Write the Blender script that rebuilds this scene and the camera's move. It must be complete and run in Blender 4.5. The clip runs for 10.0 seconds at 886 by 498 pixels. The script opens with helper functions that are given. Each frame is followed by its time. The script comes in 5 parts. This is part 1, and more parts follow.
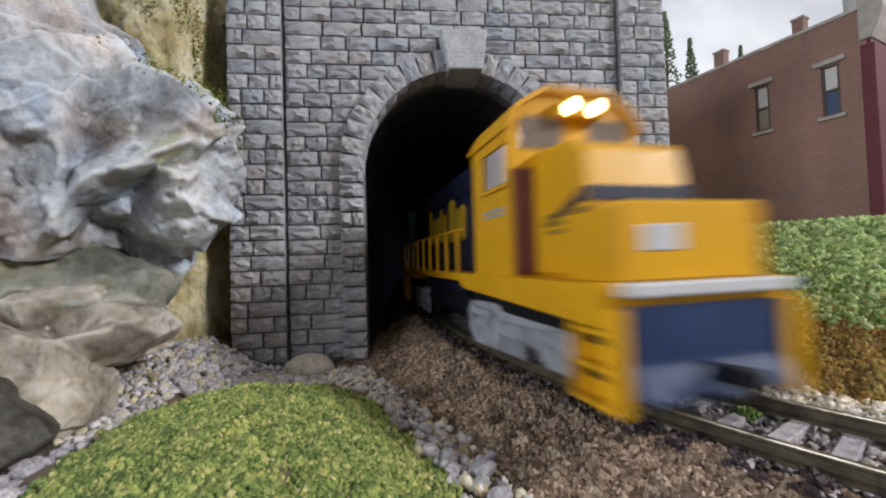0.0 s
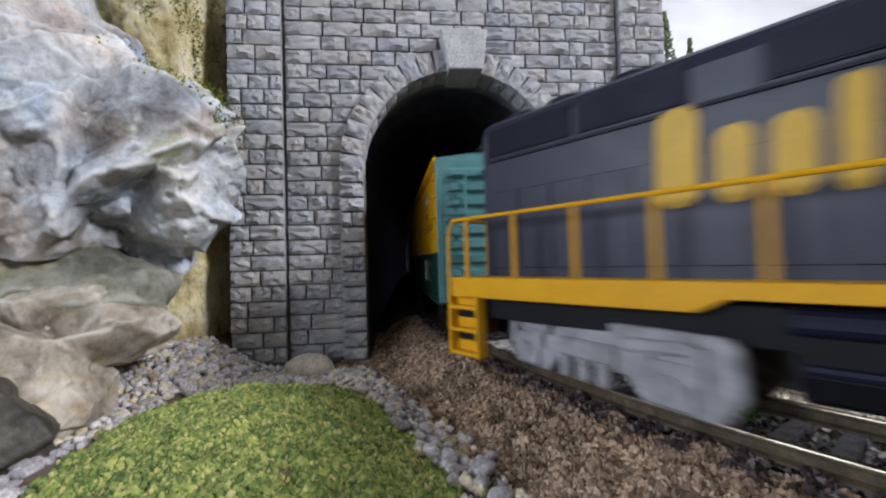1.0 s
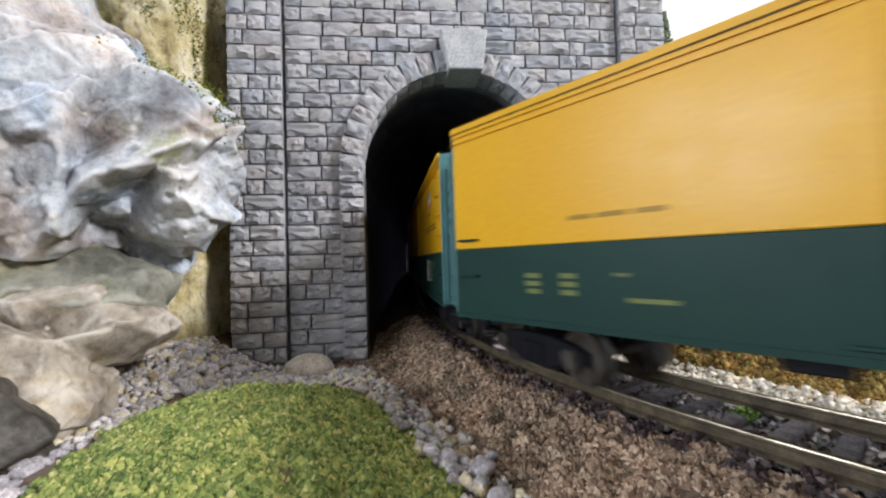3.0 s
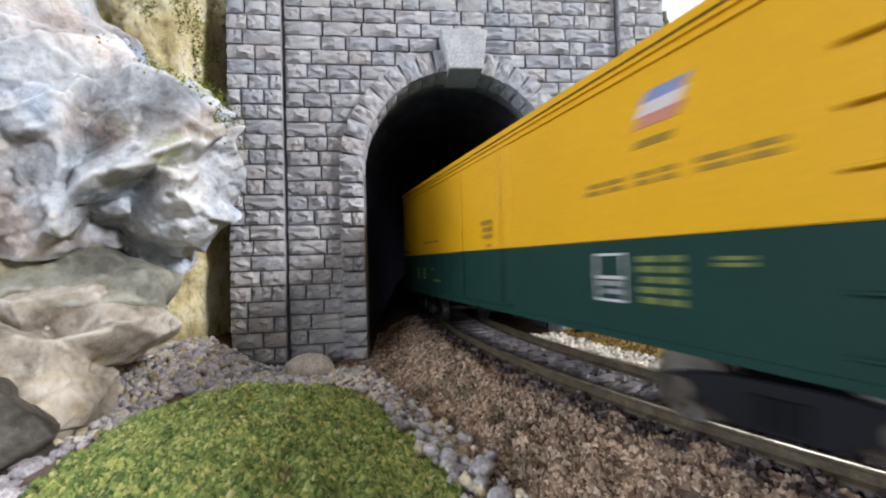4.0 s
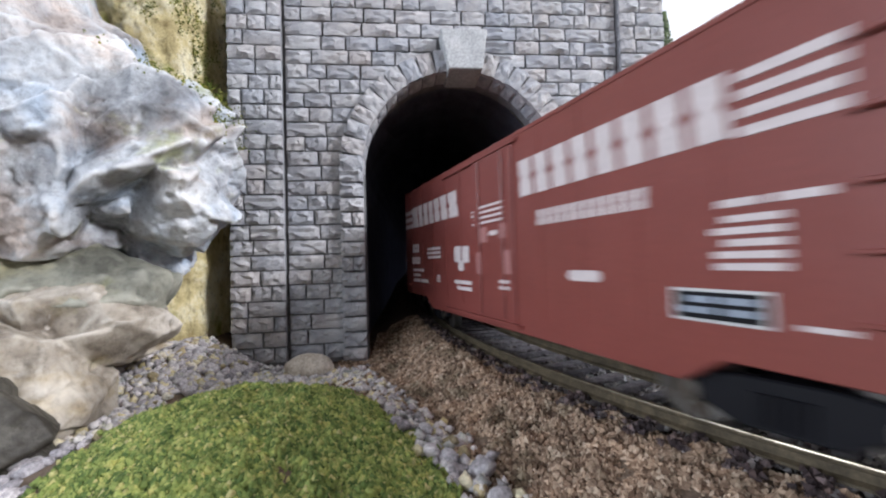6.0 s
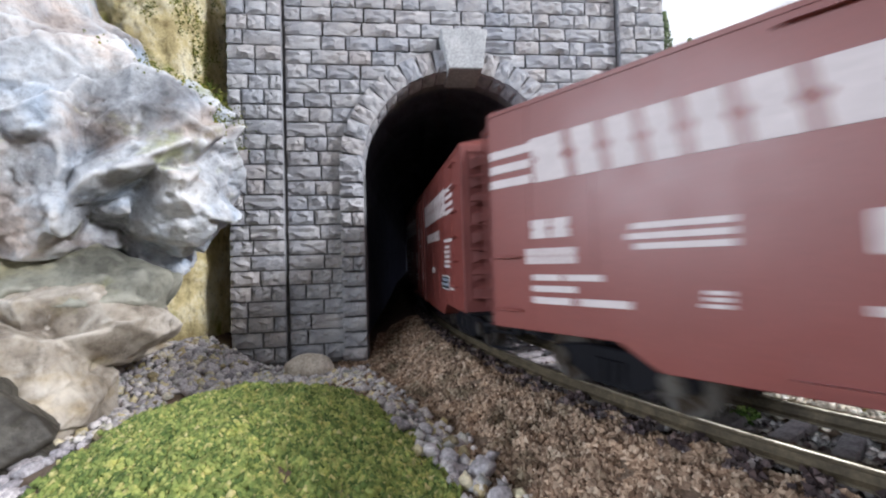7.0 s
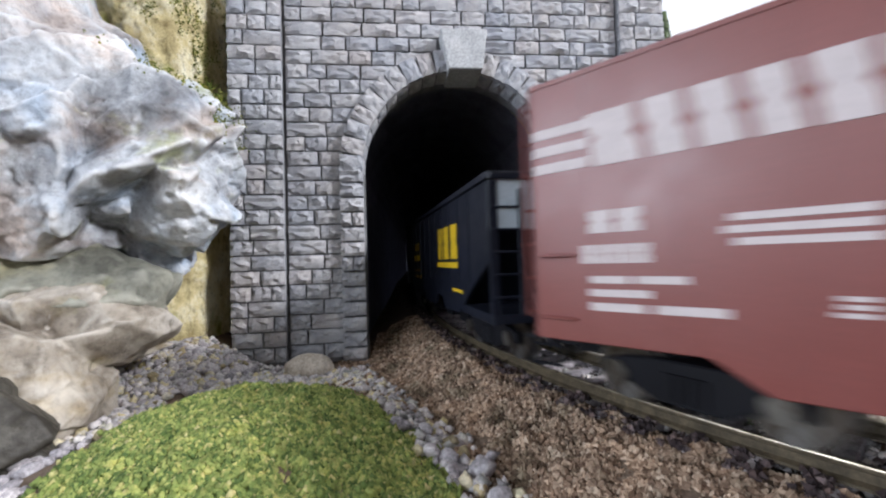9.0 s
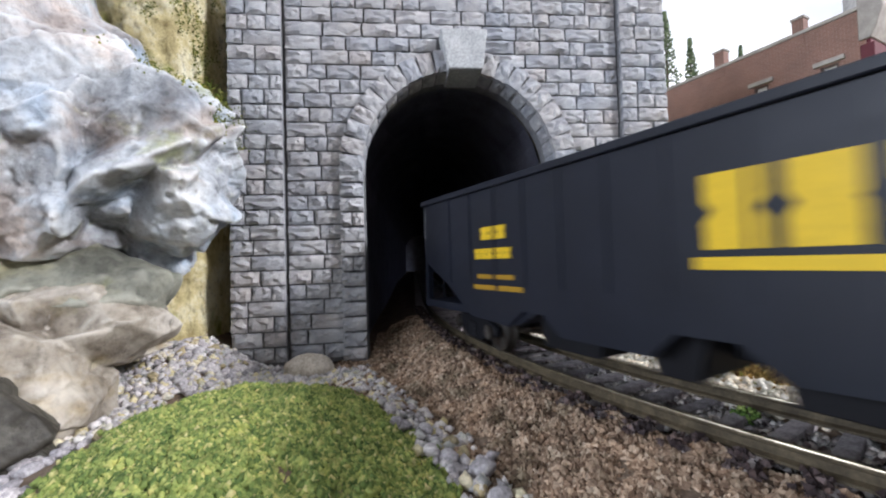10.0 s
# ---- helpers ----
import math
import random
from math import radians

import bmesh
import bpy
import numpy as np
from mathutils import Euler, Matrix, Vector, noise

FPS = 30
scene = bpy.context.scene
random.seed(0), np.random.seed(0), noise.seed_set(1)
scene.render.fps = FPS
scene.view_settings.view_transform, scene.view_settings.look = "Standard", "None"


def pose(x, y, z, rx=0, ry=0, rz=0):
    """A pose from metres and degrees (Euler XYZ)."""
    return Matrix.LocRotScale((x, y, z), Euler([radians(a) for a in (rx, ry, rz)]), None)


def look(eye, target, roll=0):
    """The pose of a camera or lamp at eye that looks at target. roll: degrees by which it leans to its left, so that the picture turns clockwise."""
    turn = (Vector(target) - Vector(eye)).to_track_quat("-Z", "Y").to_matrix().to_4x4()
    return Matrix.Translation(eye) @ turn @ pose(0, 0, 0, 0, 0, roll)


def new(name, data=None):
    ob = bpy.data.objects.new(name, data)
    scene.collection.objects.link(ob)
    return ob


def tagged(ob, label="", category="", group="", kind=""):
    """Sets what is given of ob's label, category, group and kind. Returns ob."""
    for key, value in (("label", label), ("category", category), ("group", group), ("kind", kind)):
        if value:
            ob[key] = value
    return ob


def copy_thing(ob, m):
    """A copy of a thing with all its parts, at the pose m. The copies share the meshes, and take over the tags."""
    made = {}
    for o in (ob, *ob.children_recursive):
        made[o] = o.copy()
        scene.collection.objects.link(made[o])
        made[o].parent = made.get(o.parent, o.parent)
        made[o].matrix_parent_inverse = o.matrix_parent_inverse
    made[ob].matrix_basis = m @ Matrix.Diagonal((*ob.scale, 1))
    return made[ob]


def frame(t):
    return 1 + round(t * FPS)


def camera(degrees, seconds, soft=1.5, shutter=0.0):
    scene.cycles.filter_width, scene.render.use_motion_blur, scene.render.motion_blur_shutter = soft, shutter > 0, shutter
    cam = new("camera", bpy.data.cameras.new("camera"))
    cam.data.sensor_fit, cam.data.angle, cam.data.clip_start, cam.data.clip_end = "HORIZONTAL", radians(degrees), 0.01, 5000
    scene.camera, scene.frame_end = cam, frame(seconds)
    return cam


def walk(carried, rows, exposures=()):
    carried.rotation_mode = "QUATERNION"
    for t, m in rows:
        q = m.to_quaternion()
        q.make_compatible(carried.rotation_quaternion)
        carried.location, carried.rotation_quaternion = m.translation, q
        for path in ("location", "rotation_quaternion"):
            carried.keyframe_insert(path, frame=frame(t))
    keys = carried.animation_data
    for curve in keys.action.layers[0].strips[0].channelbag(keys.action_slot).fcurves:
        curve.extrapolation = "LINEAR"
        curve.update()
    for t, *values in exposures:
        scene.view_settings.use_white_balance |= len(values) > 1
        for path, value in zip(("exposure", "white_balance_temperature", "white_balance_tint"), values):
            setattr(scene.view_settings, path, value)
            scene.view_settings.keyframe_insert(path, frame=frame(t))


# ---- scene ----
# A tabletop railway in HO scale. Lengths below are in millimetres; MM turns them into metres.
MM = 0.001


def at(x, y, z, rx=0, ry=0, rz=0):
    return pose(x * MM, y * MM, z * MM, rx, ry, rz)


# ---- camera ----
cam = camera(97.3, 10.0, soft=2.1, shutter=0.8)
EYE = Vector((-20.9, -136.44, 24.66)) * MM
AIM = EYE + Vector((math.sin(0.10075), math.cos(0.10075), math.tan(0.02812)))
walk(cam, [(0.0, look(EYE, AIM, -1.793)), (10.0, look(EYE, AIM, -1.793))], exposures=[(0.0, -0.12, 6050, 12), (0.5, -0.22, 6050, 12), (1.0, 0.06, 5950, 12), (1.5, 0.24, 5950, 12), (2.5, 0.42, 6200, 12), (5.5, 0.48, 5920, 12), (8.0, 0.48, 5920, 12), (10.0, 0.5, 5920, 12)])

# ---- light: a bright lamp at the room's right; unseen fill lamps added at left, back and top ----
world = bpy.data.worlds.new("world")
scene.world = world
world.use_nodes = True
world.node_tree.nodes["Background"].inputs[0].default_value = (0.85, 0.92, 1.0, 1)
world.node_tree.nodes["Background"].inputs[1].default_value = 0.40


def area_lamp(name, eye, target, size, power, colour, tall=None):
    data = bpy.data.lights.new(name, "AREA")
    data.shape, data.size, data.size_y, data.energy, data.color = "RECTANGLE", size, tall or size, power, colour
    ob = new(name, data)
    ob.matrix_world = look(eye, target)
    return ob


area_lamp("room_lamp", (1.02, -0.60, 0.64), (0.0, -0.02, 0.03), 0.20, 18.0, (1.0, 0.97, 0.94))
# unseen fill at the left, added to brighten the car sides
area_lamp("left_fill", (-1.18, -0.60, 0.34), (0.0, -0.05, 0.03), 0.50, 8.4, (0.90, 0.95, 1.0), 0.34)
# unseen fill behind the camera, added for glare on passing car sides
area_lamp("back_fill", (-0.72, -1.18, 0.32), (0.05, -0.08, 0.03), 0.62, 2.5, (0.92, 0.96, 1.0), 0.42)
# weak unseen fill from above, added to lift the ground
area_lamp("top_fill", (0.40, -0.15, 1.15), (0.0, -0.05, 0.0), 0.4, 2.6, (0.97, 0.98, 1.0))


# ---- materials ----
class Mat:
    """A small builder for node materials; lengths in millimetres."""

    def __init__(self, name, rough=0.7, metal=0.0, spec=0.5, coat=0.0):
        self.m = bpy.data.materials.new(name)
        self.m.use_nodes = True
        self.t = self.m.node_tree
        self.b = self.t.nodes["Principled BSDF"]
        self.b.inputs["Roughness"].default_value = rough
        self.b.inputs["Metallic"].default_value = metal
        self.b.inputs["Specular IOR Level"].default_value = spec
        self.b.inputs["Coat Weight"].default_value = coat
        self.geo = self.t.nodes.new("ShaderNodeNewGeometry")
        self.tex = self.t.nodes.new("ShaderNodeTexCoord")

    def node(self, kind, **values):
        n = self.t.nodes.new(kind)
        for key, value in values.items():
            if key in n.inputs:
                n.inputs[key].default_value = value
        return n

    def link(self, a, b):
        self.t.links.new(a, b)

    def noise(self, mm, detail=4.0, rough=0.6, stretch=(1, 1, 1), obj=True):
        mp = self.node("ShaderNodeMapping")
        mp.inputs["Scale"].default_value = stretch
        self.link(self.tex.outputs["Object"] if obj else self.geo.outputs["Position"], mp.inputs["Vector"])
        n = self.node("ShaderNodeTexNoise", Scale=1.0 / (mm * MM), Detail=detail, Roughness=rough)
        self.link(mp.outputs[0], n.inputs["Vector"])
        return n.outputs["Fac"]

    def ramp(self, fac, stops):
        r = self.t.nodes.new("ShaderNodeValToRGB")
        e = r.color_ramp.elements
        while len(e) < len(stops):
            e.new(0.5)
        for k, (p, c) in zip(e, stops):
            k.position, k.color = p, (*c, 1) if len(c) == 3 else c
        self.link(fac, r.inputs[0])
        return r.outputs[0]

    def mix(self, fac, a, b, blend="MIX"):
        x = self.t.nodes.new("ShaderNodeMix")
        x.data_type, x.blend_type = "RGBA", blend
        for s, v in ((x.inputs[0], fac), (x.inputs[6], a), (x.inputs[7], b)):
            if isinstance(v, (int, float)):
                s.default_value = v
            elif isinstance(v, tuple):
                s.default_value = (*v, 1)
            else:
                self.link(v, s)
        return x.outputs[2]

    def rnd(self):
        return self.node("ShaderNodeObjectInfo").outputs["Random"]

    def island(self):
        return self.geo.outputs["Random Per Island"]

    def bump(self, fac, mm, strength=0.6):
        b = self.node("ShaderNodeBump", Strength=strength, Distance=mm * MM)
        self.link(fac, b.inputs["Height"])
        self.link(b.outputs[0], self.b.inputs["Normal"])

    def colour(self, c):
        if isinstance(c, tuple):
            self.b.inputs["Base Color"].default_value = (*c, 1)
        else:
            self.link(c, self.b.inputs["Base Color"])
        return self

    def roughness(self, fac, lo, hi):
        r = self.node("ShaderNodeMapRange")
        r.inputs["To Min"].default_value, r.inputs["To Max"].default_value = lo, hi
        self.link(fac, r.inputs["Value"])
        self.link(r.outputs[0], self.b.inputs["Roughness"])


def paint(name, c, rough=0.45, dirt=0.25, grain=7.0, spec=0.3):
    """Sprayed model paint with slight dust and tone shifts."""
    k = Mat(name, rough, spec=spec)
    dust = k.ramp(k.noise(grain, 5), [(0.35, tuple(v * (1 - dirt) for v in c)), (0.7, c)])
    fine = k.ramp(k.noise(0.7, 3), [(0.3, (0.86, 0.86, 0.86)), (0.7, (1, 1, 1))])
    k.colour(k.mix(1.0, dust, fine, "MULTIPLY"))
    k.roughness(k.noise(4.0), rough - 0.08, rough + 0.15)
    k.bump(k.noise(0.5, 3), 0.02, 0.35)
    return k.m


def mottled(name, cols, mm, rough=0.85, bump_mm=0.3, fine=0.6, per=None, strength=0.6):
    """Earthy surface: three tones at one scale, fine grain at another, tone per piece."""
    k = Mat(name, rough, spec=0.25)
    base = k.ramp(k.noise(mm, 6, 0.65), [(0.28, cols[0]), (0.5, cols[1]), (0.72, cols[2])])
    grain = k.ramp(k.noise(fine, 4), [(0.3, (0.62, 0.62, 0.62)), (0.7, (1.12, 1.12, 1.12))])
    out = k.mix(1.0, base, grain, "MULTIPLY")
    if per:
        r = k.rnd() if per == "object" else k.island()
        tone = k.ramp(r, [(0.0, (0.68, 0.68, 0.70)), (0.5, (0.95, 0.95, 0.95)), (1.0, (1.25, 1.22, 1.2))])
        out = k.mix(1.0, out, tone, "MULTIPLY")
    k.colour(out)
    k.bump(k.noise(fine * 1.5, 5), bump_mm, strength)
    return k.m


def pieces(name, stops, rough=0.9, fine=0.5, patch_mm=4.0, patch_tone=(1.35, 1.25, 1.1)):
    """Scattered crumbs: each island takes its own tone out of the stops."""
    k = Mat(name, rough, spec=0.2)
    a = k.ramp(k.island(), stops)
    g = k.ramp(k.noise(fine, 3, obj=False), [(0.3, (0.7, 0.7, 0.7)), (0.75, (1.15, 1.15, 1.15))])
    a = k.mix(1.0, a, g, "MULTIPLY")
    patch = k.ramp(k.noise(patch_mm, 4, 0.65, obj=False), [(0.36, (0.62, 0.66, 0.62)), (0.5, (1, 1, 1)), (0.66, patch_tone)])
    k.colour(k.mix(1.0, a, patch, "MULTIPLY"))
    return k.m


def cut_stone():
    k = Mat("cut_stone", 0.85, spec=0.25)
    a = k.ramp(k.noise(2.6, 6, 0.7), [(0.28, (0.13, 0.135, 0.15)), (0.5, (0.29, 0.30, 0.325)), (0.68, (0.50, 0.508, 0.525))])
    tone = k.ramp(k.rnd(), [(0.0, (0.80, 0.82, 0.86)), (0.4, (0.93, 0.93, 0.94)), (0.75, (1.05, 1.04, 1.03)), (1.0, (1.02, 0.97, 0.94))])
    a = k.mix(1.0, a, tone, "MULTIPLY")
    wash = k.ramp(k.noise(26.0, 4, obj=False), [(0.42, (1, 1, 1)), (0.70, (0.92, 0.86, 0.81))])
    k.colour(k.mix(1.0, a, wash, "MULTIPLY"))
    k.bump(k.noise(1.7, 7, 0.68), 0.9, 1.0)
    return k.m


STONE = cut_stone()
MORTAR = mottled("dark_mortar", [(0.14, 0.14, 0.15), (0.20, 0.20, 0.21), (0.27, 0.265, 0.26)], 6)
CONCRETE = mottled("pale_concrete", [(0.36, 0.37, 0.38), (0.46, 0.47, 0.48), (0.55, 0.55, 0.55)], 9, bump_mm=0.08)
LINING = mottled("sooty_lining", [(0.10, 0.10, 0.135), (0.15, 0.15, 0.19), (0.21, 0.21, 0.26)], 14)
EARTH = mottled("brown_earth", [(0.10, 0.065, 0.045), (0.17, 0.12, 0.085), (0.25, 0.19, 0.14)], 7, bump_mm=0.6)
HILLSIDE = mottled("tan_hillside", [(0.16, 0.13, 0.06), (0.30, 0.25, 0.13), (0.42, 0.36, 0.22)], 12, bump_mm=0.8)


def rock_material(name, tones, warm_tone, blue_tone, web=False):
    """Plaster rock: stained washes, dry-brushed ridges and dark hollows that paint in highlight and shade; web: a pale
    cracked net.
    """
    k = Mat(name, 0.6, spec=0.35)
    a = k.ramp(k.noise(17, 6, 0.58), [(0.34, tones[0]), (0.45, tones[1]), (0.56, tones[2]), (0.68, tones[3])])
    warm = k.ramp(k.noise(24, 5, stretch=(1, 1, 1.7)), [(0.50, (1, 1, 1)), (0.64, warm_tone)])
    a = k.mix(1.0, a, warm, "MULTIPLY")
    blue = k.ramp(k.noise(28, 3), [(0.46, (1, 1, 1)), (0.6, blue_tone)])
    a = k.mix(1.0, a, blue, "MULTIPLY")
    moss = k.ramp(k.noise(15, 4, 0.6, (1, 1, 1.3)), [(0.60, (1, 1, 1)), (0.70, (0.84, 0.86, 0.58))])
    a = k.mix(1.0, a, moss, "MULTIPLY")
    speck = k.ramp(k.noise(1.7, 6, 0.7), [(0.34, (0.62, 0.61, 0.60)), (0.5, (1, 1, 1)), (0.7, (1.14, 1.14, 1.13))])
    a = k.mix(0.75, a, speck, "MULTIPLY")
    if web:
        v = k.node("ShaderNodeTexVoronoi", Scale=1 / (11 * MM))
        v.feature = "DISTANCE_TO_EDGE"
        warp = k.node("ShaderNodeTexNoise", Scale=1 / (8 * MM), Detail=4.0)
        k.link(k.tex.outputs["Object"], warp.inputs["Vector"])
        sc = k.node("ShaderNodeVectorMath")
        sc.operation = "MULTIPLY_ADD"
        sc.inputs[1].default_value = (0.012, 0.012, 0.012)
        k.link(warp.outputs["Color"], sc.inputs[0])
        k.link(k.tex.outputs["Object"], sc.inputs[2])
        k.link(sc.outputs[0], v.inputs["Vector"])
        net = k.ramp(v.outputs["Distance"], [(0.03, (0.38, 0.38, 0.38)), (0.18, (0, 0, 0))])
        fade = k.ramp(k.noise(22, 3), [(0.45, (0, 0, 0)), (0.6, (1, 1, 1))])
        a = k.mix(k.mix(1.0, net, fade, "MULTIPLY"), a, (0.74, 0.68, 0.58))
    # shade put into the colour: pointiness darkens the hollows
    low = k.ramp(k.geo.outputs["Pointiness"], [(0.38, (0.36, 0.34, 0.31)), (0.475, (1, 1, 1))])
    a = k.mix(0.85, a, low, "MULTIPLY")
    # highlight put into the colour: pointiness pales the ridges like a dry-brush
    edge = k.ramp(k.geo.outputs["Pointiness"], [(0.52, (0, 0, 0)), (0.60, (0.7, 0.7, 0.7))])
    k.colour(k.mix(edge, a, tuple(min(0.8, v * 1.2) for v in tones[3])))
    k.bump(k.noise(2.8, 9, 0.68), 1.0, 0.85)
    return k.m


def cliff_material():
    k = Mat("ochre_plaster_cliff", 0.85, spec=0.3)
    a = k.ramp(k.noise(11, 7, 0.7), [(0.30, (0.30, 0.23, 0.10)), (0.47, (0.62, 0.53, 0.28)), (0.62, (0.84, 0.79, 0.60))])
    moss = k.ramp(k.noise(14, 5, stretch=(1, 1, 0.6)), [(0.56, (1, 1, 1)), (0.68, (0.42, 0.52, 0.16))])
    a = k.mix(1.0, a, moss, "MULTIPLY")
    pits = k.ramp(k.noise(2.2, 7, 0.75, (1, 1, 0.55)), [(0.36, (0.36, 0.33, 0.28)), (0.47, (1, 1, 1)), (0.7, (1.12, 1.1, 1.05))])
    k.colour(k.mix(0.7, a, pits, "MULTIPLY"))
    k.bump(k.noise(1.8, 7, 0.72), 1.2, 1.0)
    return k.m


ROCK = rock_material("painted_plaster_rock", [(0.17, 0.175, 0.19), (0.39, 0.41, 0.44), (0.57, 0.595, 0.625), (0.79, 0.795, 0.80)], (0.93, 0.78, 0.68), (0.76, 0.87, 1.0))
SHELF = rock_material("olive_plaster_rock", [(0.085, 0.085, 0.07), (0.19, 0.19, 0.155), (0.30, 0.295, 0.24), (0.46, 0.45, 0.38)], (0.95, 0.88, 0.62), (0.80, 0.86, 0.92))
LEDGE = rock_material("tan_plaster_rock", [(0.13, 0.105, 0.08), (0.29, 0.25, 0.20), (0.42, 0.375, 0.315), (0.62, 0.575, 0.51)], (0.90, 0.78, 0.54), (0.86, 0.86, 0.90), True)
CLIFF = cliff_material()
DARK_ROCK = mottled("dark_brown_rock", [(0.025, 0.022, 0.017), (0.058, 0.052, 0.042), (0.13, 0.122, 0.10)], 9, rough=0.5, bump_mm=0.5, fine=1.2)
PEBBLE = mottled("grey_pebble", [(0.25, 0.23, 0.24), (0.46, 0.43, 0.44), (0.66, 0.63, 0.62)], 1.6, per="object", bump_mm=0.12, fine=0.4)
OCHRE_PEBBLE = mottled("ochre_pebble", [(0.24, 0.19, 0.10), (0.40, 0.33, 0.19), (0.54, 0.46, 0.30)], 1.6, per="object", bump_mm=0.12, fine=0.4)
STONES = pieces("mixed_small_stones", [(0.0, (0.32, 0.29, 0.30)), (0.35, (0.55, 0.515, 0.515)), (0.7, (0.70, 0.66, 0.65)), (0.8, (0.64, 0.54, 0.28)), (0.9, (0.62, 0.56, 0.40)), (1.0, (0.74, 0.70, 0.66))], rough=0.8, patch_tone=(1.1, 1.08, 1.05))
BOULDER = mottled("buff_boulder", [(0.34, 0.29, 0.23), (0.52, 0.46, 0.38), (0.64, 0.58, 0.5)], 4, bump_mm=0.2)
TURF = pieces("green_turf", [(0.0, (0.085, 0.135, 0.04)), (0.4, (0.21, 0.27, 0.075)), (0.8, (0.35, 0.385, 0.115)), (0.95, (0.45, 0.43, 0.15)), (1.0, (0.54, 0.49, 0.23))], patch_mm=3.0, patch_tone=(1.35, 1.25, 1.15))
TURF_FAR = pieces("light_green_turf", [(0.0, (0.11, 0.18, 0.04)), (0.5, (0.27, 0.37, 0.12)), (1.0, (0.48, 0.54, 0.26))])
DRY = pieces("dry_turf", [(0.0, (0.12, 0.065, 0.018)), (0.5, (0.26, 0.16, 0.045)), (0.88, (0.37, 0.255, 0.08)), (1.0, (0.24, 0.28, 0.065))])
CRUMB = pieces("tan_crumbs", [(0.0, (0.09, 0.056, 0.038)), (0.3, (0.225, 0.153, 0.106)), (0.75, (0.375, 0.275, 0.195)), (1.0, (0.53, 0.42, 0.32))], patch_mm=7.0, patch_tone=(1.3, 1.25, 1.2))
DARK_LUMP = pieces("dark_lump_mix", [(0.0, (0.03, 0.022, 0.024)), (0.7, (0.085, 0.062, 0.062)), (1.0, (0.19, 0.145, 0.14))])
GREY_GRAVEL = pieces("grey_gravel", [(0.0, (0.15, 0.13, 0.13)), (0.5, (0.36, 0.325, 0.32)), (1.0, (0.62, 0.58, 0.56))])
GRAVEL = pieces("cream_gravel", [(0.0, (0.42, 0.37, 0.29)), (0.5, (0.68, 0.62, 0.52)), (1.0, (0.84, 0.80, 0.73))])
MOSS = pieces("moss_flock", [(0.0, (0.06, 0.09, 0.015)), (0.5, (0.16, 0.20, 0.03)), (1.0, (0.34, 0.32, 0.08))])
TIE = mottled("weathered_tie", [(0.22, 0.195, 0.20), (0.44, 0.40, 0.41), (0.62, 0.58, 0.585)], 3, per="object", bump_mm=0.1, fine=0.4)


def metal(name, c, rough, wear=(0.07, 0.05, 0.035)):
    k = Mat(name, rough, 0.85)
    k.colour(k.ramp(k.noise(5, 5), [(0.35, wear), (0.6, c)]))
    k.bump(k.noise(0.6), 0.02, 0.3)
    return k.m


RAIL_TOP = metal("polished_rail", (0.40, 0.35, 0.27), 0.36, (0.16, 0.13, 0.09))
RAIL_SIDE = mottled("rusty_rail_side", [(0.042, 0.032, 0.02), (0.085, 0.067, 0.042), (0.14, 0.11, 0.068)], 4, rough=0.6, bump_mm=0.06)
WHEEL = metal("wheel_steel", (0.22, 0.21, 0.2), 0.4)
YELLOW = paint("loco_yellow", (0.74, 0.38, 0.008), 0.38, 0.12, spec=0.2)
NAVY = paint("loco_navy", (0.0095, 0.012, 0.036), 0.42, 0.2, spec=0.45)
NAVY_DARK = paint("loco_grille", (0.010, 0.012, 0.028), 0.5, 0.2, spec=0.2)
PILOT_BLUE = paint("pilot_blue", (0.018, 0.042, 0.125), 0.45, 0.35)
SILVER = paint("truck_grey", (0.42, 0.42, 0.45), 0.55, 0.45, 4)
BLACK = paint("frame_black", (0.012, 0.012, 0.015), 0.5, 0.2, spec=0.12)
CAR_YELLOW = paint("car_yellow", (0.74, 0.40, 0.008), 0.30, 0.06, 25, 0.28)
CAR_GREEN = paint("car_green", (0.014, 0.046, 0.038), 0.42, 0.15, 20, 0.15)
END_GREEN = paint("end_green", (0.09, 0.23, 0.235), 0.42, 0.3, 8, 0.4)
OXIDE = paint("oxide_red", (0.225, 0.06, 0.05), 0.34, 0.12, 22, 0.5)
OXIDE_DARK = paint("oxide_dark", (0.20, 0.062, 0.055), 0.55, 0.25, 8)
COAL_BLACK = paint("hopper_black", (0.011, 0.0135, 0.024), 0.42, 0.25, 12, 0.28)
WHITE = paint("marking_white", (0.67, 0.60, 0.60), 0.5, 0.12, 3)
MARK_YELLOW = paint("marking_yellow", (0.74, 0.50, 0.015), 0.45, 0.1, 3)
FAINT = paint("faint_marking", (0.36, 0.21, 0.015), 0.45, 0.1, 3)
MARK_BLACK = paint("marking_black", (0.32, 0.195, 0.025), 0.5, 0.1, 3)
MARK_RED = paint("marking_red", (0.55, 0.24, 0.16), 0.5, 0.1, 3)
MARK_BLUE = paint("marking_blue", (0.24, 0.28, 0.48), 0.5, 0.1, 3)
DULL_YELLOW = paint("dull_yellow_marking", (0.17, 0.20, 0.06), 0.5, 0.2, 3)
PALE_BLUE = paint("pale_blue_marking", (0.34, 0.39, 0.47), 0.5, 0.2, 3)
PALE_GREY = paint("pale_grey", (0.62, 0.62, 0.62), 0.5, 0.15, 5)


def glass_material():
    k = Mat("cab_glass", 0.08, spec=0.8, coat=0.6)
    return k.colour((0.20, 0.165, 0.13)).m


